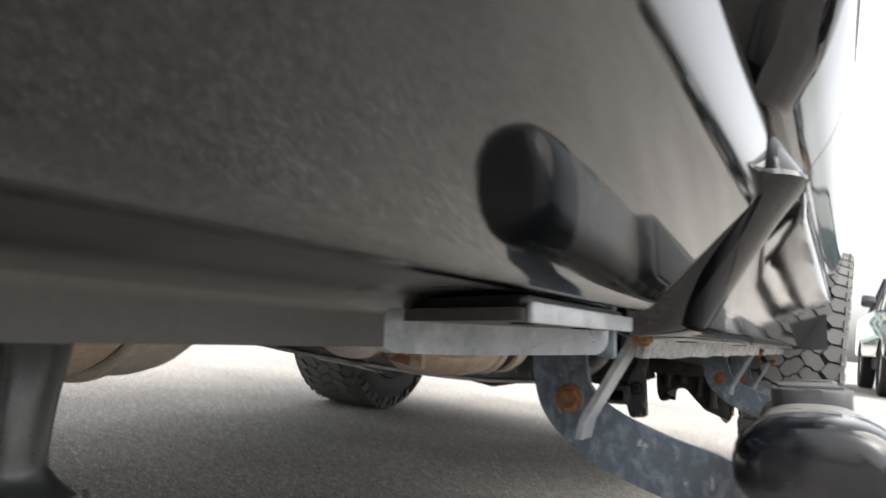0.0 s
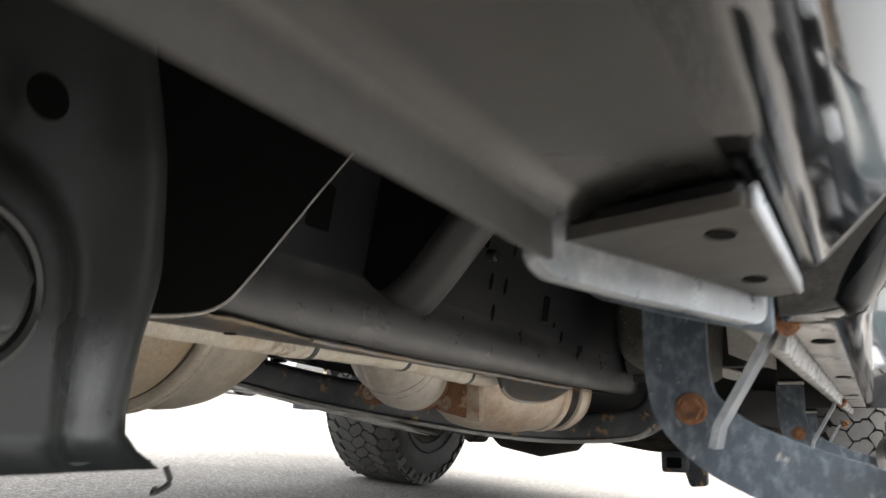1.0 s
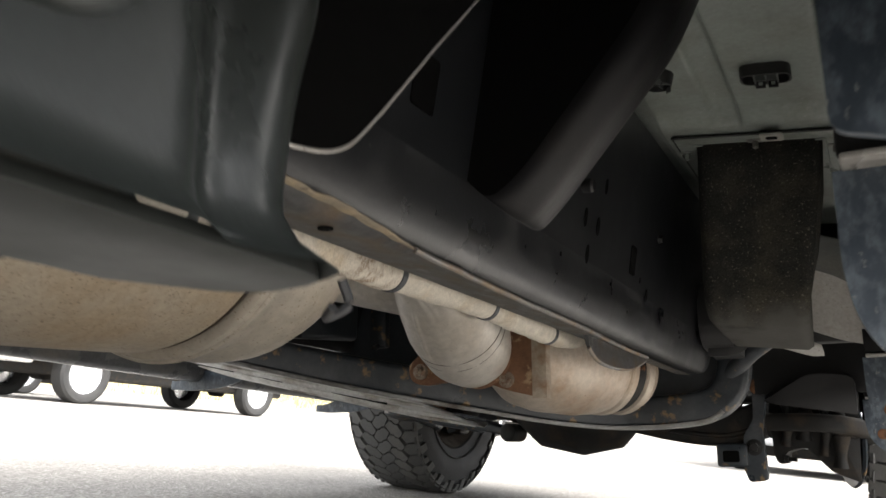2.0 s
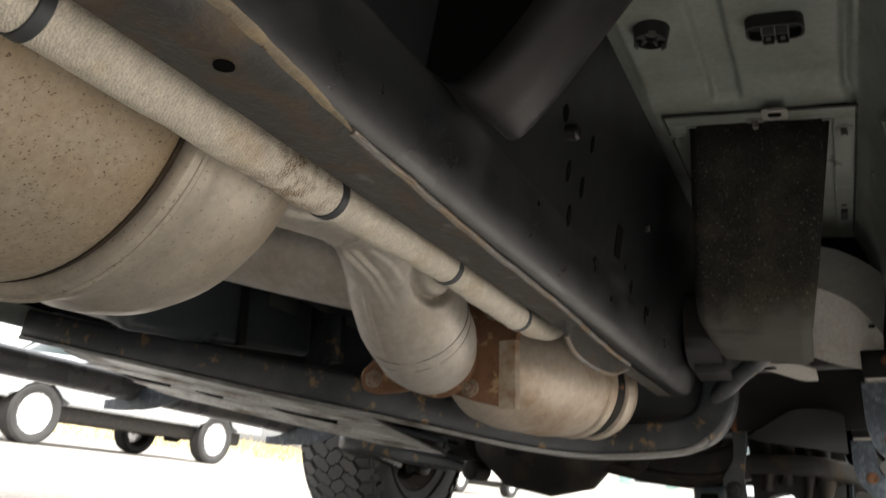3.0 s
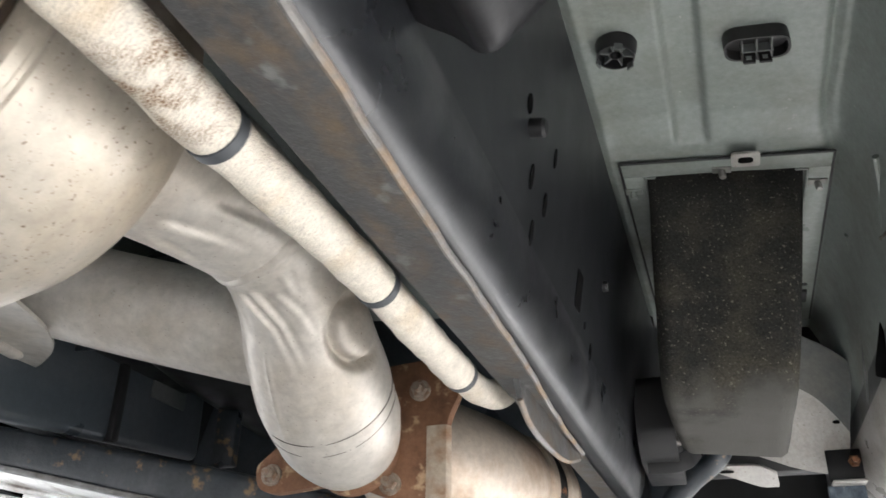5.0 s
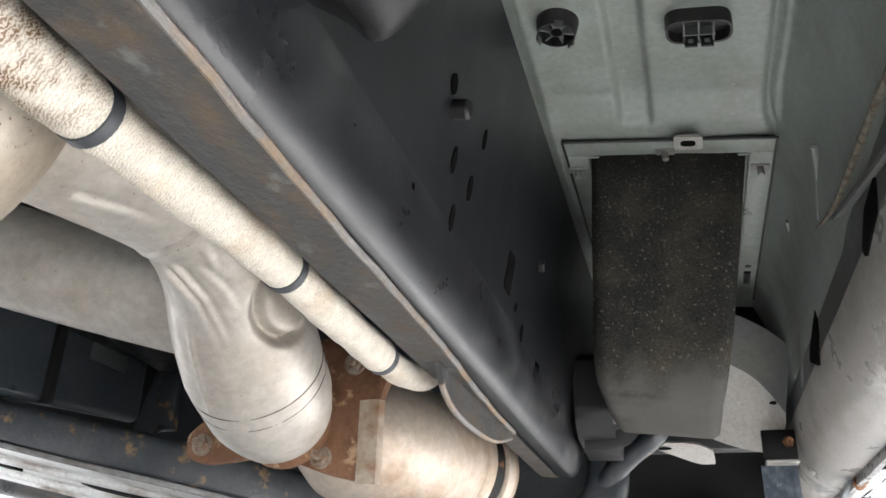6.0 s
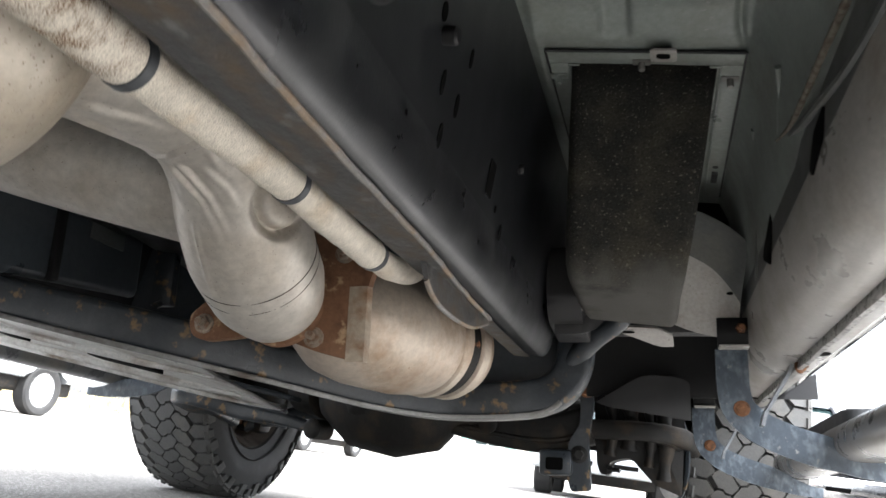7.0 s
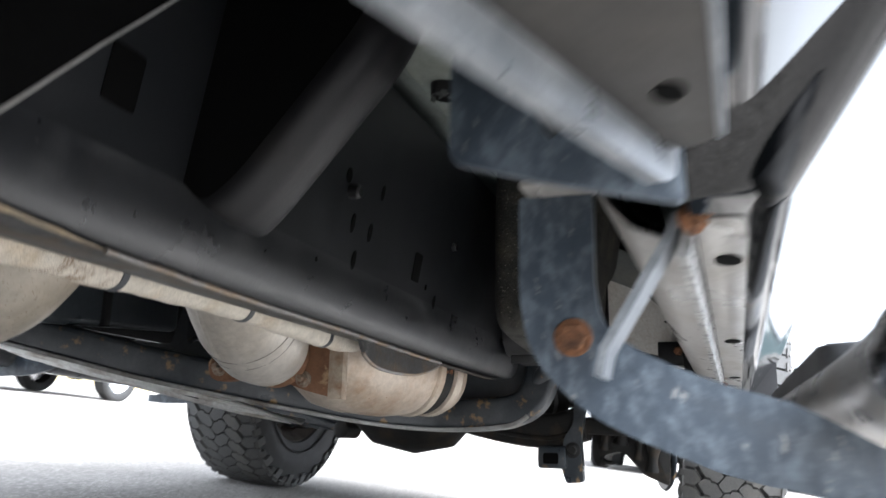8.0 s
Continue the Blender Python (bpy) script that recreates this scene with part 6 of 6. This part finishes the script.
def floor_fittings():
    outline = rounded([(1.33, 0.60), (1.33, 0.515), (1.36, 0.490), (1.50, 0.482), (1.50, 0.60)], 0.014)
    bm = prism(outline, -0.497, -0.448, "x", 0.003)
    part("side_cover", bm, PLASTIC, truck, "black plastic side cover beside the rail", sharp=40)
    bm = sweep(smooth_line([(-0.49, 1.37, 0.488), (-0.455, 1.37, 0.488), (-0.437, 1.38, 0.496), (-0.425, 1.40, 0.512)], 6), 1.0, shape=rounded([(-0.002, -0.012), (0.002, -0.012), (0.002, 0.012), (-0.002, 0.012)], 0.001, 2))
    part("cover_lip", bm, PLASTIC, truck, "black curled lip of the side cover")

    def quilt(rows, name, mat, parent, label="", thick=0.003):
        """A curved pressing through rows of points, with a thickness."""
        bm = bmesh.new()
        for off in (0.0, thick):
            grid = [[bm.verts.new((p.x, p.y + off, p.z + off)) for p in smooth_line(row, 5)] for row in rows]
            for a, b in zip(grid, grid[1:]):
                for k in range(len(a) - 1):
                    bm.faces.new((a[k], a[k + 1], b[k + 1], b[k]))
        return part(name, bm, mat, parent, label, sharp=50)

    top = [(-0.335, 1.43, 0.695), (-0.290, 1.425, 0.676), (-0.272, 1.42, 0.668), (-0.250, 1.42, 0.655), (-0.228, 1.42, 0.638), (-0.209, 1.42, 0.618)]
    mid = [(-0.340, 1.50, 0.645), (-0.300, 1.50, 0.628), (-0.279, 1.50, 0.617), (-0.256, 1.50, 0.600), (-0.236, 1.50, 0.575), (-0.2185, 1.50, 0.546)]
    lip = [(p[0], p[1] + 0.012, p[2] - 0.010) for p in mid]
    low = [(-0.350, 1.60, 0.545), (-0.315, 1.60, 0.530), (-0.29, 1.60, 0.520), (-0.262, 1.60, 0.512), (-0.24, 1.60, 0.508), (-0.2205, 1.58, 0.505)]
    brace = quilt([top, mid], "body_brace", DARKENED_GREY, truck, "grey curved body brace")
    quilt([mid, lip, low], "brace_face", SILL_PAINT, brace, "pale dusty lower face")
    bm = lathe([(0, 0.004), (0.0008, 0.004)], facing((-0.232, 1.5025, 0.562), (0, -1, -0.8)) @ Matrix.Diagonal((1.6, 0.7, 1, 1)), 14)
    part("brace_hole", bm, VOID, brace)
    toe = quilt([[(-0.414, 1.53, 0.513), (-0.38, 1.53, 0.514), (-0.345, 1.53, 0.511), (-0.321, 1.54, 0.502)], [(-0.412, 1.545, 0.511), (-0.378, 1.555, 0.506), (-0.345, 1.56, 0.497), (-0.319, 1.56, 0.490)],
                 [(-0.410, 1.555, 0.512), (-0.374, 1.572, 0.501), (-0.343, 1.58, 0.491), (-0.320, 1.575, 0.489)]], "toe_board", SILL_PAINT, truck, "grey dusty toe board with a drain slot", 0.004)
    bm = lathe([(0, 0.0055), (0.0008, 0.0055)], facing((-0.393, 1.541, 0.5085), (0.1, -0.5, -1)) @ Matrix.Diagonal((2.4, 0.6, 1, 1)), 20)
    part("drain_hole", bm, VOID, toe)
    bm = box((-0.44, 1.62, 0.52), (-0.206, 1.66, 0.76), 0.004)
    part("toe_riser", bm, PLASTIC, toe, "black riser above the toe board")
    bm = hex_bolt((-0.452, 1.35, 0.512), (0.6, -0.7, 0), 0.012, 0.012, 0.0, 0.02)
    part("cover_stud", bm, SEAM_STEEL, truck)


floor_fittings()


# -- upper body that closes the space above --
def upper_body():
    bm = box((-1.82, -1.6, 0.80), (-0.09, 0.34, 0.84), 0.004)
    part("bed_floor", bm, FRAME_BLACK, truck, "black bed floor seen from below")
    bm = bmesh.new()
    sheet([(-1.78, 0.60), (-1.74, 0.66), (-1.70, 0.735), (-1.46, 0.738), (-1.36, 0.80), (-1.28, 0.92), (-0.72, 0.92), (-0.60, 0.80), (-0.53, 0.745)], 0.30, 2.05, 0.003, bm=bm)
    part("cab_floor_tunnel", bm, ECOAT, truck, "grey-green primed floor and tunnel")
    bm = box((-1.80, 1.95, 0.60), (-0.14, 2.02, 1.1), 0.01)
    part("firewall", bm, ECOAT, truck)
    bm = box((-1.45, 2.3, 0.66), (-0.52, 3.3, 1.1), 0.06)
    part("engine", bm, PLASTIC, truck, "dark engine bay mass")
    bm = prism(rounded([(x, z) for x, z in ((-0.141, 0.462), (-0.058, 0.470), (-0.013, 0.548), (-0.03, 0.60), (0.016, 0.72), (0.02, 1.1), (-0.14, 1.1))], 0.01), -1.5, 2.3, "y", 0.004)
    bmesh.ops.transform(bm, matrix=FLIP, verts=bm.verts)
    part("body_side", bm, GLOSS_BLACK, truck, "gloss black far body side")
    bm = sheet([(2.30, 0.56), (2.34, 0.74), (2.46, 0.90), (2.62, 0.97), (2.78, 0.99), (2.95, 0.96), (3.1, 0.86), (3.2, 0.70), (3.22, 0.5)], -0.12, -0.02, 0.01, axis="x")
    part("fender_flare", bm, GLOSS_BLACK, truck, "gloss black front fender edge")
    bm = box((-0.12, 2.37, 1.0), (-0.02, 3.5, 1.15), 0.03)
    part("front_fender", bm, GLOSS_BLACK, truck)
    bm = box((-1.9, 3.3, 0.55), (-0.05, 3.5, 0.95), 0.05)
    part("front_bumper", bm, GLOSS_BLACK, truck)


def level_part(name, bm, mat, label="", parent=None):
    """Built on the truck's own level axes, then laid into its frame."""
    bmesh.ops.transform(bm, matrix=LEVEL.inverted(), verts=bm.verts)
    return part(name, bm, mat, parent or truck, label, sharp=40)


def cab_and_bed():
    lo, hi = -1.86, -0.10
    bm = prism([(0.36, 1.06), (0.52, 1.58), (1.34, 1.62), (1.98, 1.10)], lo + 0.10, hi - 0.10, "x", 0.05, segments=3)
    level_part("cab_glass", bm, CAR_GLASS, "dark tinted cab windows")
    bm = prism(rounded([(0.46, 1.56), (0.54, 1.66), (1.30, 1.70), (1.42, 1.60)], 0.05), lo + 0.07, hi - 0.07, "x", 0.03, segments=3)
    level_part("cab_roof", bm, GLOSS_BLACK, "gloss black cab roof")
    for x in (lo + 0.09, hi - 0.09):
        for a, b in (((0.36, 1.06), (0.50, 1.60)), ((1.10, 1.06), (1.06, 1.62)), ((1.98, 1.08), (1.36, 1.62))):
            level_part("cab_pillar", sweep([(x, a[0], a[1]), (x, b[0], b[1])], 0.045, 10), GLOSS_BLACK)
        bm = box((x - 0.12 if x < MID else x + 0.04, 1.70, 1.10), (x - 0.04 if x < MID else x + 0.12, 1.86, 1.30), 0.03)
        level_part("door_mirror", bm, PLASTIC, "black door mirror")
    bm = prism(rounded([(1.96, 1.04), (1.96, 1.14), (2.60, 1.14), (3.30, 1.08), (3.48, 0.98), (3.48, 0.94)], 0.03), lo + 0.03, hi - 0.03, "x", 0.02)
    level_part("hood", bm, GLOSS_BLACK, "gloss black hood")
    bm = box((lo + 0.25, 3.44, 0.74), (hi - 0.25, 3.50, 1.00), 0.02)
    grille = level_part("grille", bm, PLASTIC, "black front grille")
    for k in range(4):
        bm = box((lo + 0.27, 3.495, 0.77 + k * 0.055), (hi - 0.27, 3.512, 0.79 + k * 0.055), 0.004)
        level_part("grille_bar", bm, CHROME, parent=grille)
    for x in (lo + 0.13, hi - 0.13):
        level_part("headlight", box((x - 0.11, 3.38, 0.80), (x + 0.11, 3.50, 0.98), 0.03), LENS_GREY, "clear headlight")
        level_part("tail_light", box((x - 0.06, -1.58, 0.80), (x + 0.06, -1.49, 1.14), 0.02), RED_PLASTIC, "red tail light")
    level_part("far_fender", box((lo - 0.02, 2.37, 0.98), (lo + 0.10, 3.5, 1.13), 0.03), GLOSS_BLACK)
    tailgate = level_part("tailgate", box((lo + 0.08, -1.55, 0.66), (hi - 0.08, -1.49, 1.22), 0.02), GLOSS_BLACK, "gloss black tailgate")
    level_part("tailgate_handle", box((MID - 0.11, -1.57, 1.04), (MID + 0.11, -1.545, 1.11), 0.01), PLASTIC, parent=tailgate)
    level_part("bed_front_wall", box((lo + 0.04, 0.235, 0.78), (hi - 0.04, 0.265, 1.22), 0.01), GLOSS_BLACK)
    level_part("rear_bumper", box((lo + 0.02, -1.74, 0.50), (hi - 0.02, -1.58, 0.66), 0.03), CHROME, "chrome rear bumper")
    level_part("rear_axle", lathe([(-0.72, 0.04), (-0.16, 0.045), (-0.10, 0.13), (0.10, 0.13), (0.16, 0.045), (0.72, 0.04)], facing((MID, -0.95, 0.36), (1, 0, 0)), 24), DIRTY_IRON, "rusty rear axle")


upper_body()
cab_and_bed()
front_wheel(MID - 0.725, -0.95, 0.563, -1, "rear_wheel")
front_wheel(MID + 0.740, -0.95, 0.410, 1, "rear_wheel")


# ---- parked vehicles, building and verge ----
def vehicle(m, paint, label, category, high=False, rims=None):
    """A parked vehicle that points along its own -y, standing on z = 0: shell, cabin glass, wheels, lamps, grille."""
    car = thing(category.replace(" ", "_"), m, label, category, "parked vehicles")
    L, W, up = (5.4, 1.9, 0.12) if high else (4.6, 1.78, 0.0)
    nose, tail = -0.9, L - 0.9
    r = 0.38 if high else 0.33
    base = 0.34 + up
    hood = 1.02 + up
    belt = 1.10 + up
    roof = 1.75 + up if high else 1.46
    wheel_y = (0.0, L - 2.05)

    def arch(y):
        return [(y + (r + 0.07) * math.cos(a), r + (r + 0.07) * math.sin(a)) for a in np.linspace(math.pi, 0, 11)]

    side = [(nose + 0.06, base + 0.05)] + [p for p in arch(wheel_y[0]) if p[1] > base - 0.02] + [p for p in arch(wheel_y[1]) if p[1] > base - 0.02]
    side += [(tail - 0.05, base + 0.08), (tail, belt - 0.2), (tail - 0.03, belt), (1.0, belt), (0.55, hood + 0.03), (nose + 0.12, hood - 0.06), (nose, hood - 0.2)]
    bm = prism([(y, z) for y, z in side], -W / 2, W / 2, "x", 0.05, segments=3, ends_only=True)
    part("body", bm, paint, car, sharp=40)
    cab_end = 2.9 if high else tail - 0.25
    glass = [(0.75, belt - 0.02), (1.45, roof - 0.04), (cab_end - 0.35, roof - 0.04), (cab_end, belt - 0.02)]
    bm = bmesh.new()
    lowv = [bm.verts.new((sx * (W / 2 - 0.06), y, belt - 0.03)) for y in (0.75, cab_end) for sx in (-1, 1)]
    topv = [bm.verts.new((sx * (W / 2 - 0.24), y, roof - 0.05)) for y in (1.5, cab_end - 0.4) for sx in (-1, 1)]
    for q in ((0, 1, 3, 2),):
        bm.faces.new([lowv[i] for i in q])
        bm.faces.new([topv[i] for i in q])
    for a, b in ((0, 1), (1, 3), (3, 2), (2, 0)):
        bm.faces.new((lowv[a], lowv[b], topv[b], topv[a]))
    bevel(bm, bm.edges[:], 0.04, 2)
    part("greenhouse", bm, CAR_GLASS, car, "dark tinted glass")
    bm = prism(rounded([(1.42, roof - 0.06), (1.6, roof), (cab_end - 0.5, roof), (cab_end - 0.34, roof - 0.06)], 0.03), -W / 2 + 0.24, W / 2 - 0.24, "x", 0.02)
    part("roof", bm, paint, car)
    for y0, y1 in (((0.75, belt - 0.03), (1.5, roof - 0.04)), ((cab_end, belt - 0.03), (cab_end - 0.4, roof - 0.04)), ((1.9, belt - 0.03), (1.95, roof - 0.04))):
        for s in (-1, 1):
            part("pillar", sweep([(s * (W / 2 - 0.055), y0[0], y0[1]), (s * (W / 2 - 0.235), y1[0], y1[1])], 0.035, 8), paint, car)
    bm = box((-W / 2 + 0.02, nose - 0.09, base - 0.02), (W / 2 - 0.02, nose + 0.14, base + 0.26), 0.05, segments=3)
    bumper = part("front_bumper", bm, CHROME if high else paint, car)
    for x in (-0.42, 0.12):
        bm = box((x, nose - 0.096, base + 0.07), (x + 0.3, nose - 0.07, base + 0.13), 0.01)
        part("bumper_slot", bm, VOID, bumper)
    bm = box((-0.52, nose - 0.03, base + 0.30), (0.52, nose + 0.05, hood - 0.12), 0.03)
    grille = part("grille", bm, VOID, car)
    for k in range(4):
        z = base + 0.34 + k * (hood - base - 0.48) / 3.4
        bm = box((-0.5, nose - 0.045, z), (0.5, nose - 0.02, z + 0.025), 0.005)
        part("grille_bar", bm, CHROME if high else VOID, grille)
    bm = box((-0.08, nose - 0.05, base + 0.42), (0.08, nose - 0.03, base + 0.50), 0.02)
    part("badge", bm, CHROME, grille)
    for s in (-1, 1):
        bm = box((s * 0.72 - 0.17, nose - 0.02, hood - 0.36), (s * 0.72 + 0.17, nose + 0.12, hood - 0.14), 0.04)
        part("headlight", bm, LENS_GREY, car, "clear headlight")
        bm = box((s * 0.80 - 0.10, tail - 0.08, belt - 0.42), (s * 0.80 + 0.10, tail + 0.01, belt - 0.12), 0.02)
        part("tail_light", bm, RED_PLASTIC, car, "red tail light")
        bm = box((s * (W / 2 + 0.10) - 0.10, 0.92, belt + 0.02), (s * (W / 2 + 0.10) + 0.10, 1.04, belt + 0.20), 0.04)
        part("wing_mirror", bm, paint, car)
    bm = box((-W / 2 + 0.16, -0.3, base - 0.14), (W / 2 - 0.16, tail - 0.4, base + 0.1), 0.05)
    for y in wheel_y:
        lathe([(-W / 2 + 0.1, 0.05), (-0.15, 0.05), (-0.1, 0.12), (0.1, 0.12), (0.15, 0.05), (W / 2 - 0.1, 0.05)], Matrix.Translation((0, y, r)) @ Matrix.Rotation(radians(90), 4, "Y"), 20, bm)
    part("underbody", bm, DIRTY_IRON, car)
    turn = Matrix.Rotation(radians(90), 4, "Y")
    for y in wheel_y:
        for s in (-1, 1):
            w = new("wheel")
            w.parent = car
            w.matrix_basis = pose(s * (W / 2 - 0.13), y, r)
            bm = lathe([(-0.09, r - 0.13), (-0.115, r - 0.09), (-0.115, r - 0.03), (-0.09, r), (0.09, r), (0.115, r - 0.03), (0.115, r - 0.09), (0.09, r - 0.13)], turn, 40, closed=True)
            part("tyre", bm, RUBBER, w)
            bm = lathe([(s * 0.085, r - 0.13), (s * 0.095, r - 0.115), (s * 0.075, r - 0.14), (s * 0.04, r - 0.16), (s * 0.03, 0.08), (s * 0.07, 0.06), (s * 0.07, 0.0)], turn, 40)
            part("rim", bm, rims or ALLOY, w, "bright alloy rim")
            spin("spoke", box((s * 0.068 - 0.014, -0.03, 0.05), (s * 0.068 + 0.014, 0.03, r - 0.14), 0.008), rims or ALLOY, w, [k * math.pi / 3 for k in range(6)])
    return car


vehicle(pose(-10.3, 7.4, 0, 0, 0, -1), SILVER_CAR, "silver pickup truck parked across the lot", "pickup truck", True)
vehicle(pose(-13.6, 6.4, 0, 0, 0, -1), DARK_CAR, "dark saloon car parked beside a silver pickup", "car")
vehicle(pose(-8.6, 17.0, 0, 0, 0, -5), WHITE_CAR, "white saloon car parked across the lot", "car")
vehicle(pose(1.35, 12.6, 0, 0, 0, 3), DARK_CAR, "black pickup truck parked nose-on with chrome grille bars", "pickup truck", True)
vehicle(pose(-1.15, 11.6, 0, 0, 0, 3), SILVER_CAR, "silver saloon car parked nose-on beside a black pickup", "car")
vehicle(pose(3.5, 9.6, 0, 0, 0, 4), DARK_CAR, "dark saloon car parked nose-on in the next bay", "car")
# Two unseen cars on the near side, added for the paint to reflect.
vehicle(pose(7.5, -2.5, 0, 0, 0, 92), SILVER_CAR, "unseen silver saloon car beside the truck, added for reflections", "car")
vehicle(pose(7.0, 2.6, 0, 0, 0, 88), DARK_CAR, "unseen dark saloon car beside a silver one, added for reflections", "car")


def building():
    house = thing("house", pose(-10.6, 30, 0, 0, 0, 0), "cream sided house with white sash windows and pale green shutters", "house")
    bm = box((-9, 0, 0), (9.8, 8, 5.4), 0.02)
    part("wall", bm, SIDING, house)
    bm = bmesh.new()
    for k in range(26):
        box((-9.02, -0.03, 0.3 + k * 0.195), (9.82, 0.0, 0.3 + k * 0.195 + 0.17), 0.004, bm)
    part("siding", bm, SIDING, house, kind="stuff")
    bm = prism([(-0.6, 5.3), (4.0, 8.2), (8.6, 5.3), (8.6, 5.1), (-0.6, 5.1)], -9.5, 10.2, "x", 0.02)
    part("roof", bm, ROOFING, house)
    for x in (-7.5, -4.6, -1.7, 1.2, 4.1, 6.6, 8.6):
        for z in (0.9, 3.3):
            win = part("window", box((x - 0.55, -0.08, z), (x + 0.55, 0.02, z + 1.5), 0.01), WHITE_CAR, house, "white sash window")
            for i in range(2):
                for j in range(4):
                    px, pz = x - 0.46 + i * 0.48, z + 0.08 + j * 0.35
                    part("pane", box((px, -0.10, pz), (px + 0.42, -0.075, pz + 0.30), 0.004), CAR_GLASS, win)
            for s in (-1, 1):
                part("shutter", box((x + s * 0.80 - 0.2, -0.08, z - 0.02), (x + s * 0.80 + 0.2, -0.02, z + 1.52), 0.01), SHUTTER, house, "pale green louvred shutter")


building()


def verge():
    """A low bank of dry grass behind the parked row."""
    bm = bmesh.new()
    rng = random.Random(9)
    rows = []
    for i, (x, z) in enumerate(((-17.2, -0.02), (-17.4, 0.12), (-18.2, 0.35), (-20, 0.6), (-30, 0.9), (-60, 1.0))):
        rows.append([bm.verts.new((x + rng.uniform(-0.1, 0.1), y, z + (rng.uniform(-0.05, 0.05) if i > 1 else 0))) for y in np.linspace(-12, 42, 60)])
    for a, b in zip(rows, rows[1:]):
        for k in range(len(a) - 1):
            bm.faces.new((a[k], a[k + 1], b[k + 1], b[k]))
    for k in range(2600):
        x, y = rng.uniform(-20, -17.2), rng.uniform(-10, 38)
        h = rng.uniform(0.1, 0.34)
        z = 0.05 + min(0.5, (-17.2 - x) * 0.25)
        dx, dy = rng.uniform(-0.08, 0.08), rng.uniform(-0.08, 0.08)
        bm.faces.new([bm.verts.new(p) for p in ((x - 0.02, y - 0.02, z - 0.05), (x + 0.02, y + 0.02, z - 0.05), (x + dx, y + dy, z + h))])
    ob = part("grass_verge", bm, DRY_GRASS, None, "bank of dry tan grass behind the lot", kind="stuff")
    bm = bmesh.new()
    box((-17.3, -12, -0.02), (-17.1, 42, 0.13), 0.02, bm)
    part("kerb", bm, SILL_PAINT, None, "grey concrete kerb along the verge", kind="structure")


verge()


def tan_building():
    """A low tan block with a flat roof edge, shutters and posts, far beyond the row of cars."""
    block = thing("building", pose(12.5, 40, 0, 0, 0, -8), "low tan rendered building with a dark roof edge", "building")
    part("wall", box((-4.6, 0, 0), (9, 7, 3.3), 0.02), TAN_RENDER, block)
    part("roof", prism([(-0.4, 3.25), (7.4, 3.25), (7.4, 3.55), (-0.4, 3.60)], -5.0, 9.4, "x", 0.02), ROOFING, block)
    for x in (-2.6, 1.4, 5.4):
        door = part("roller_door", box((x - 1.3, -0.03, 0), (x + 1.3, 0.02, 2.5), 0.01), SIDING, block, "cream roller door")
        for k in range(8):
            part("door_slat", box((x - 1.28, -0.05, 0.06 + k * 0.30), (x + 1.28, -0.028, 0.34 + k * 0.30), 0.008), SIDING, door)


TAN_RENDER = material("tan_wall_render", (0.46, 0.37, 0.27), 0.85, 0, (0.38, 0.30, 0.22), 0.5, 2, bump=0.2, bump_scale=30)
tan_building()
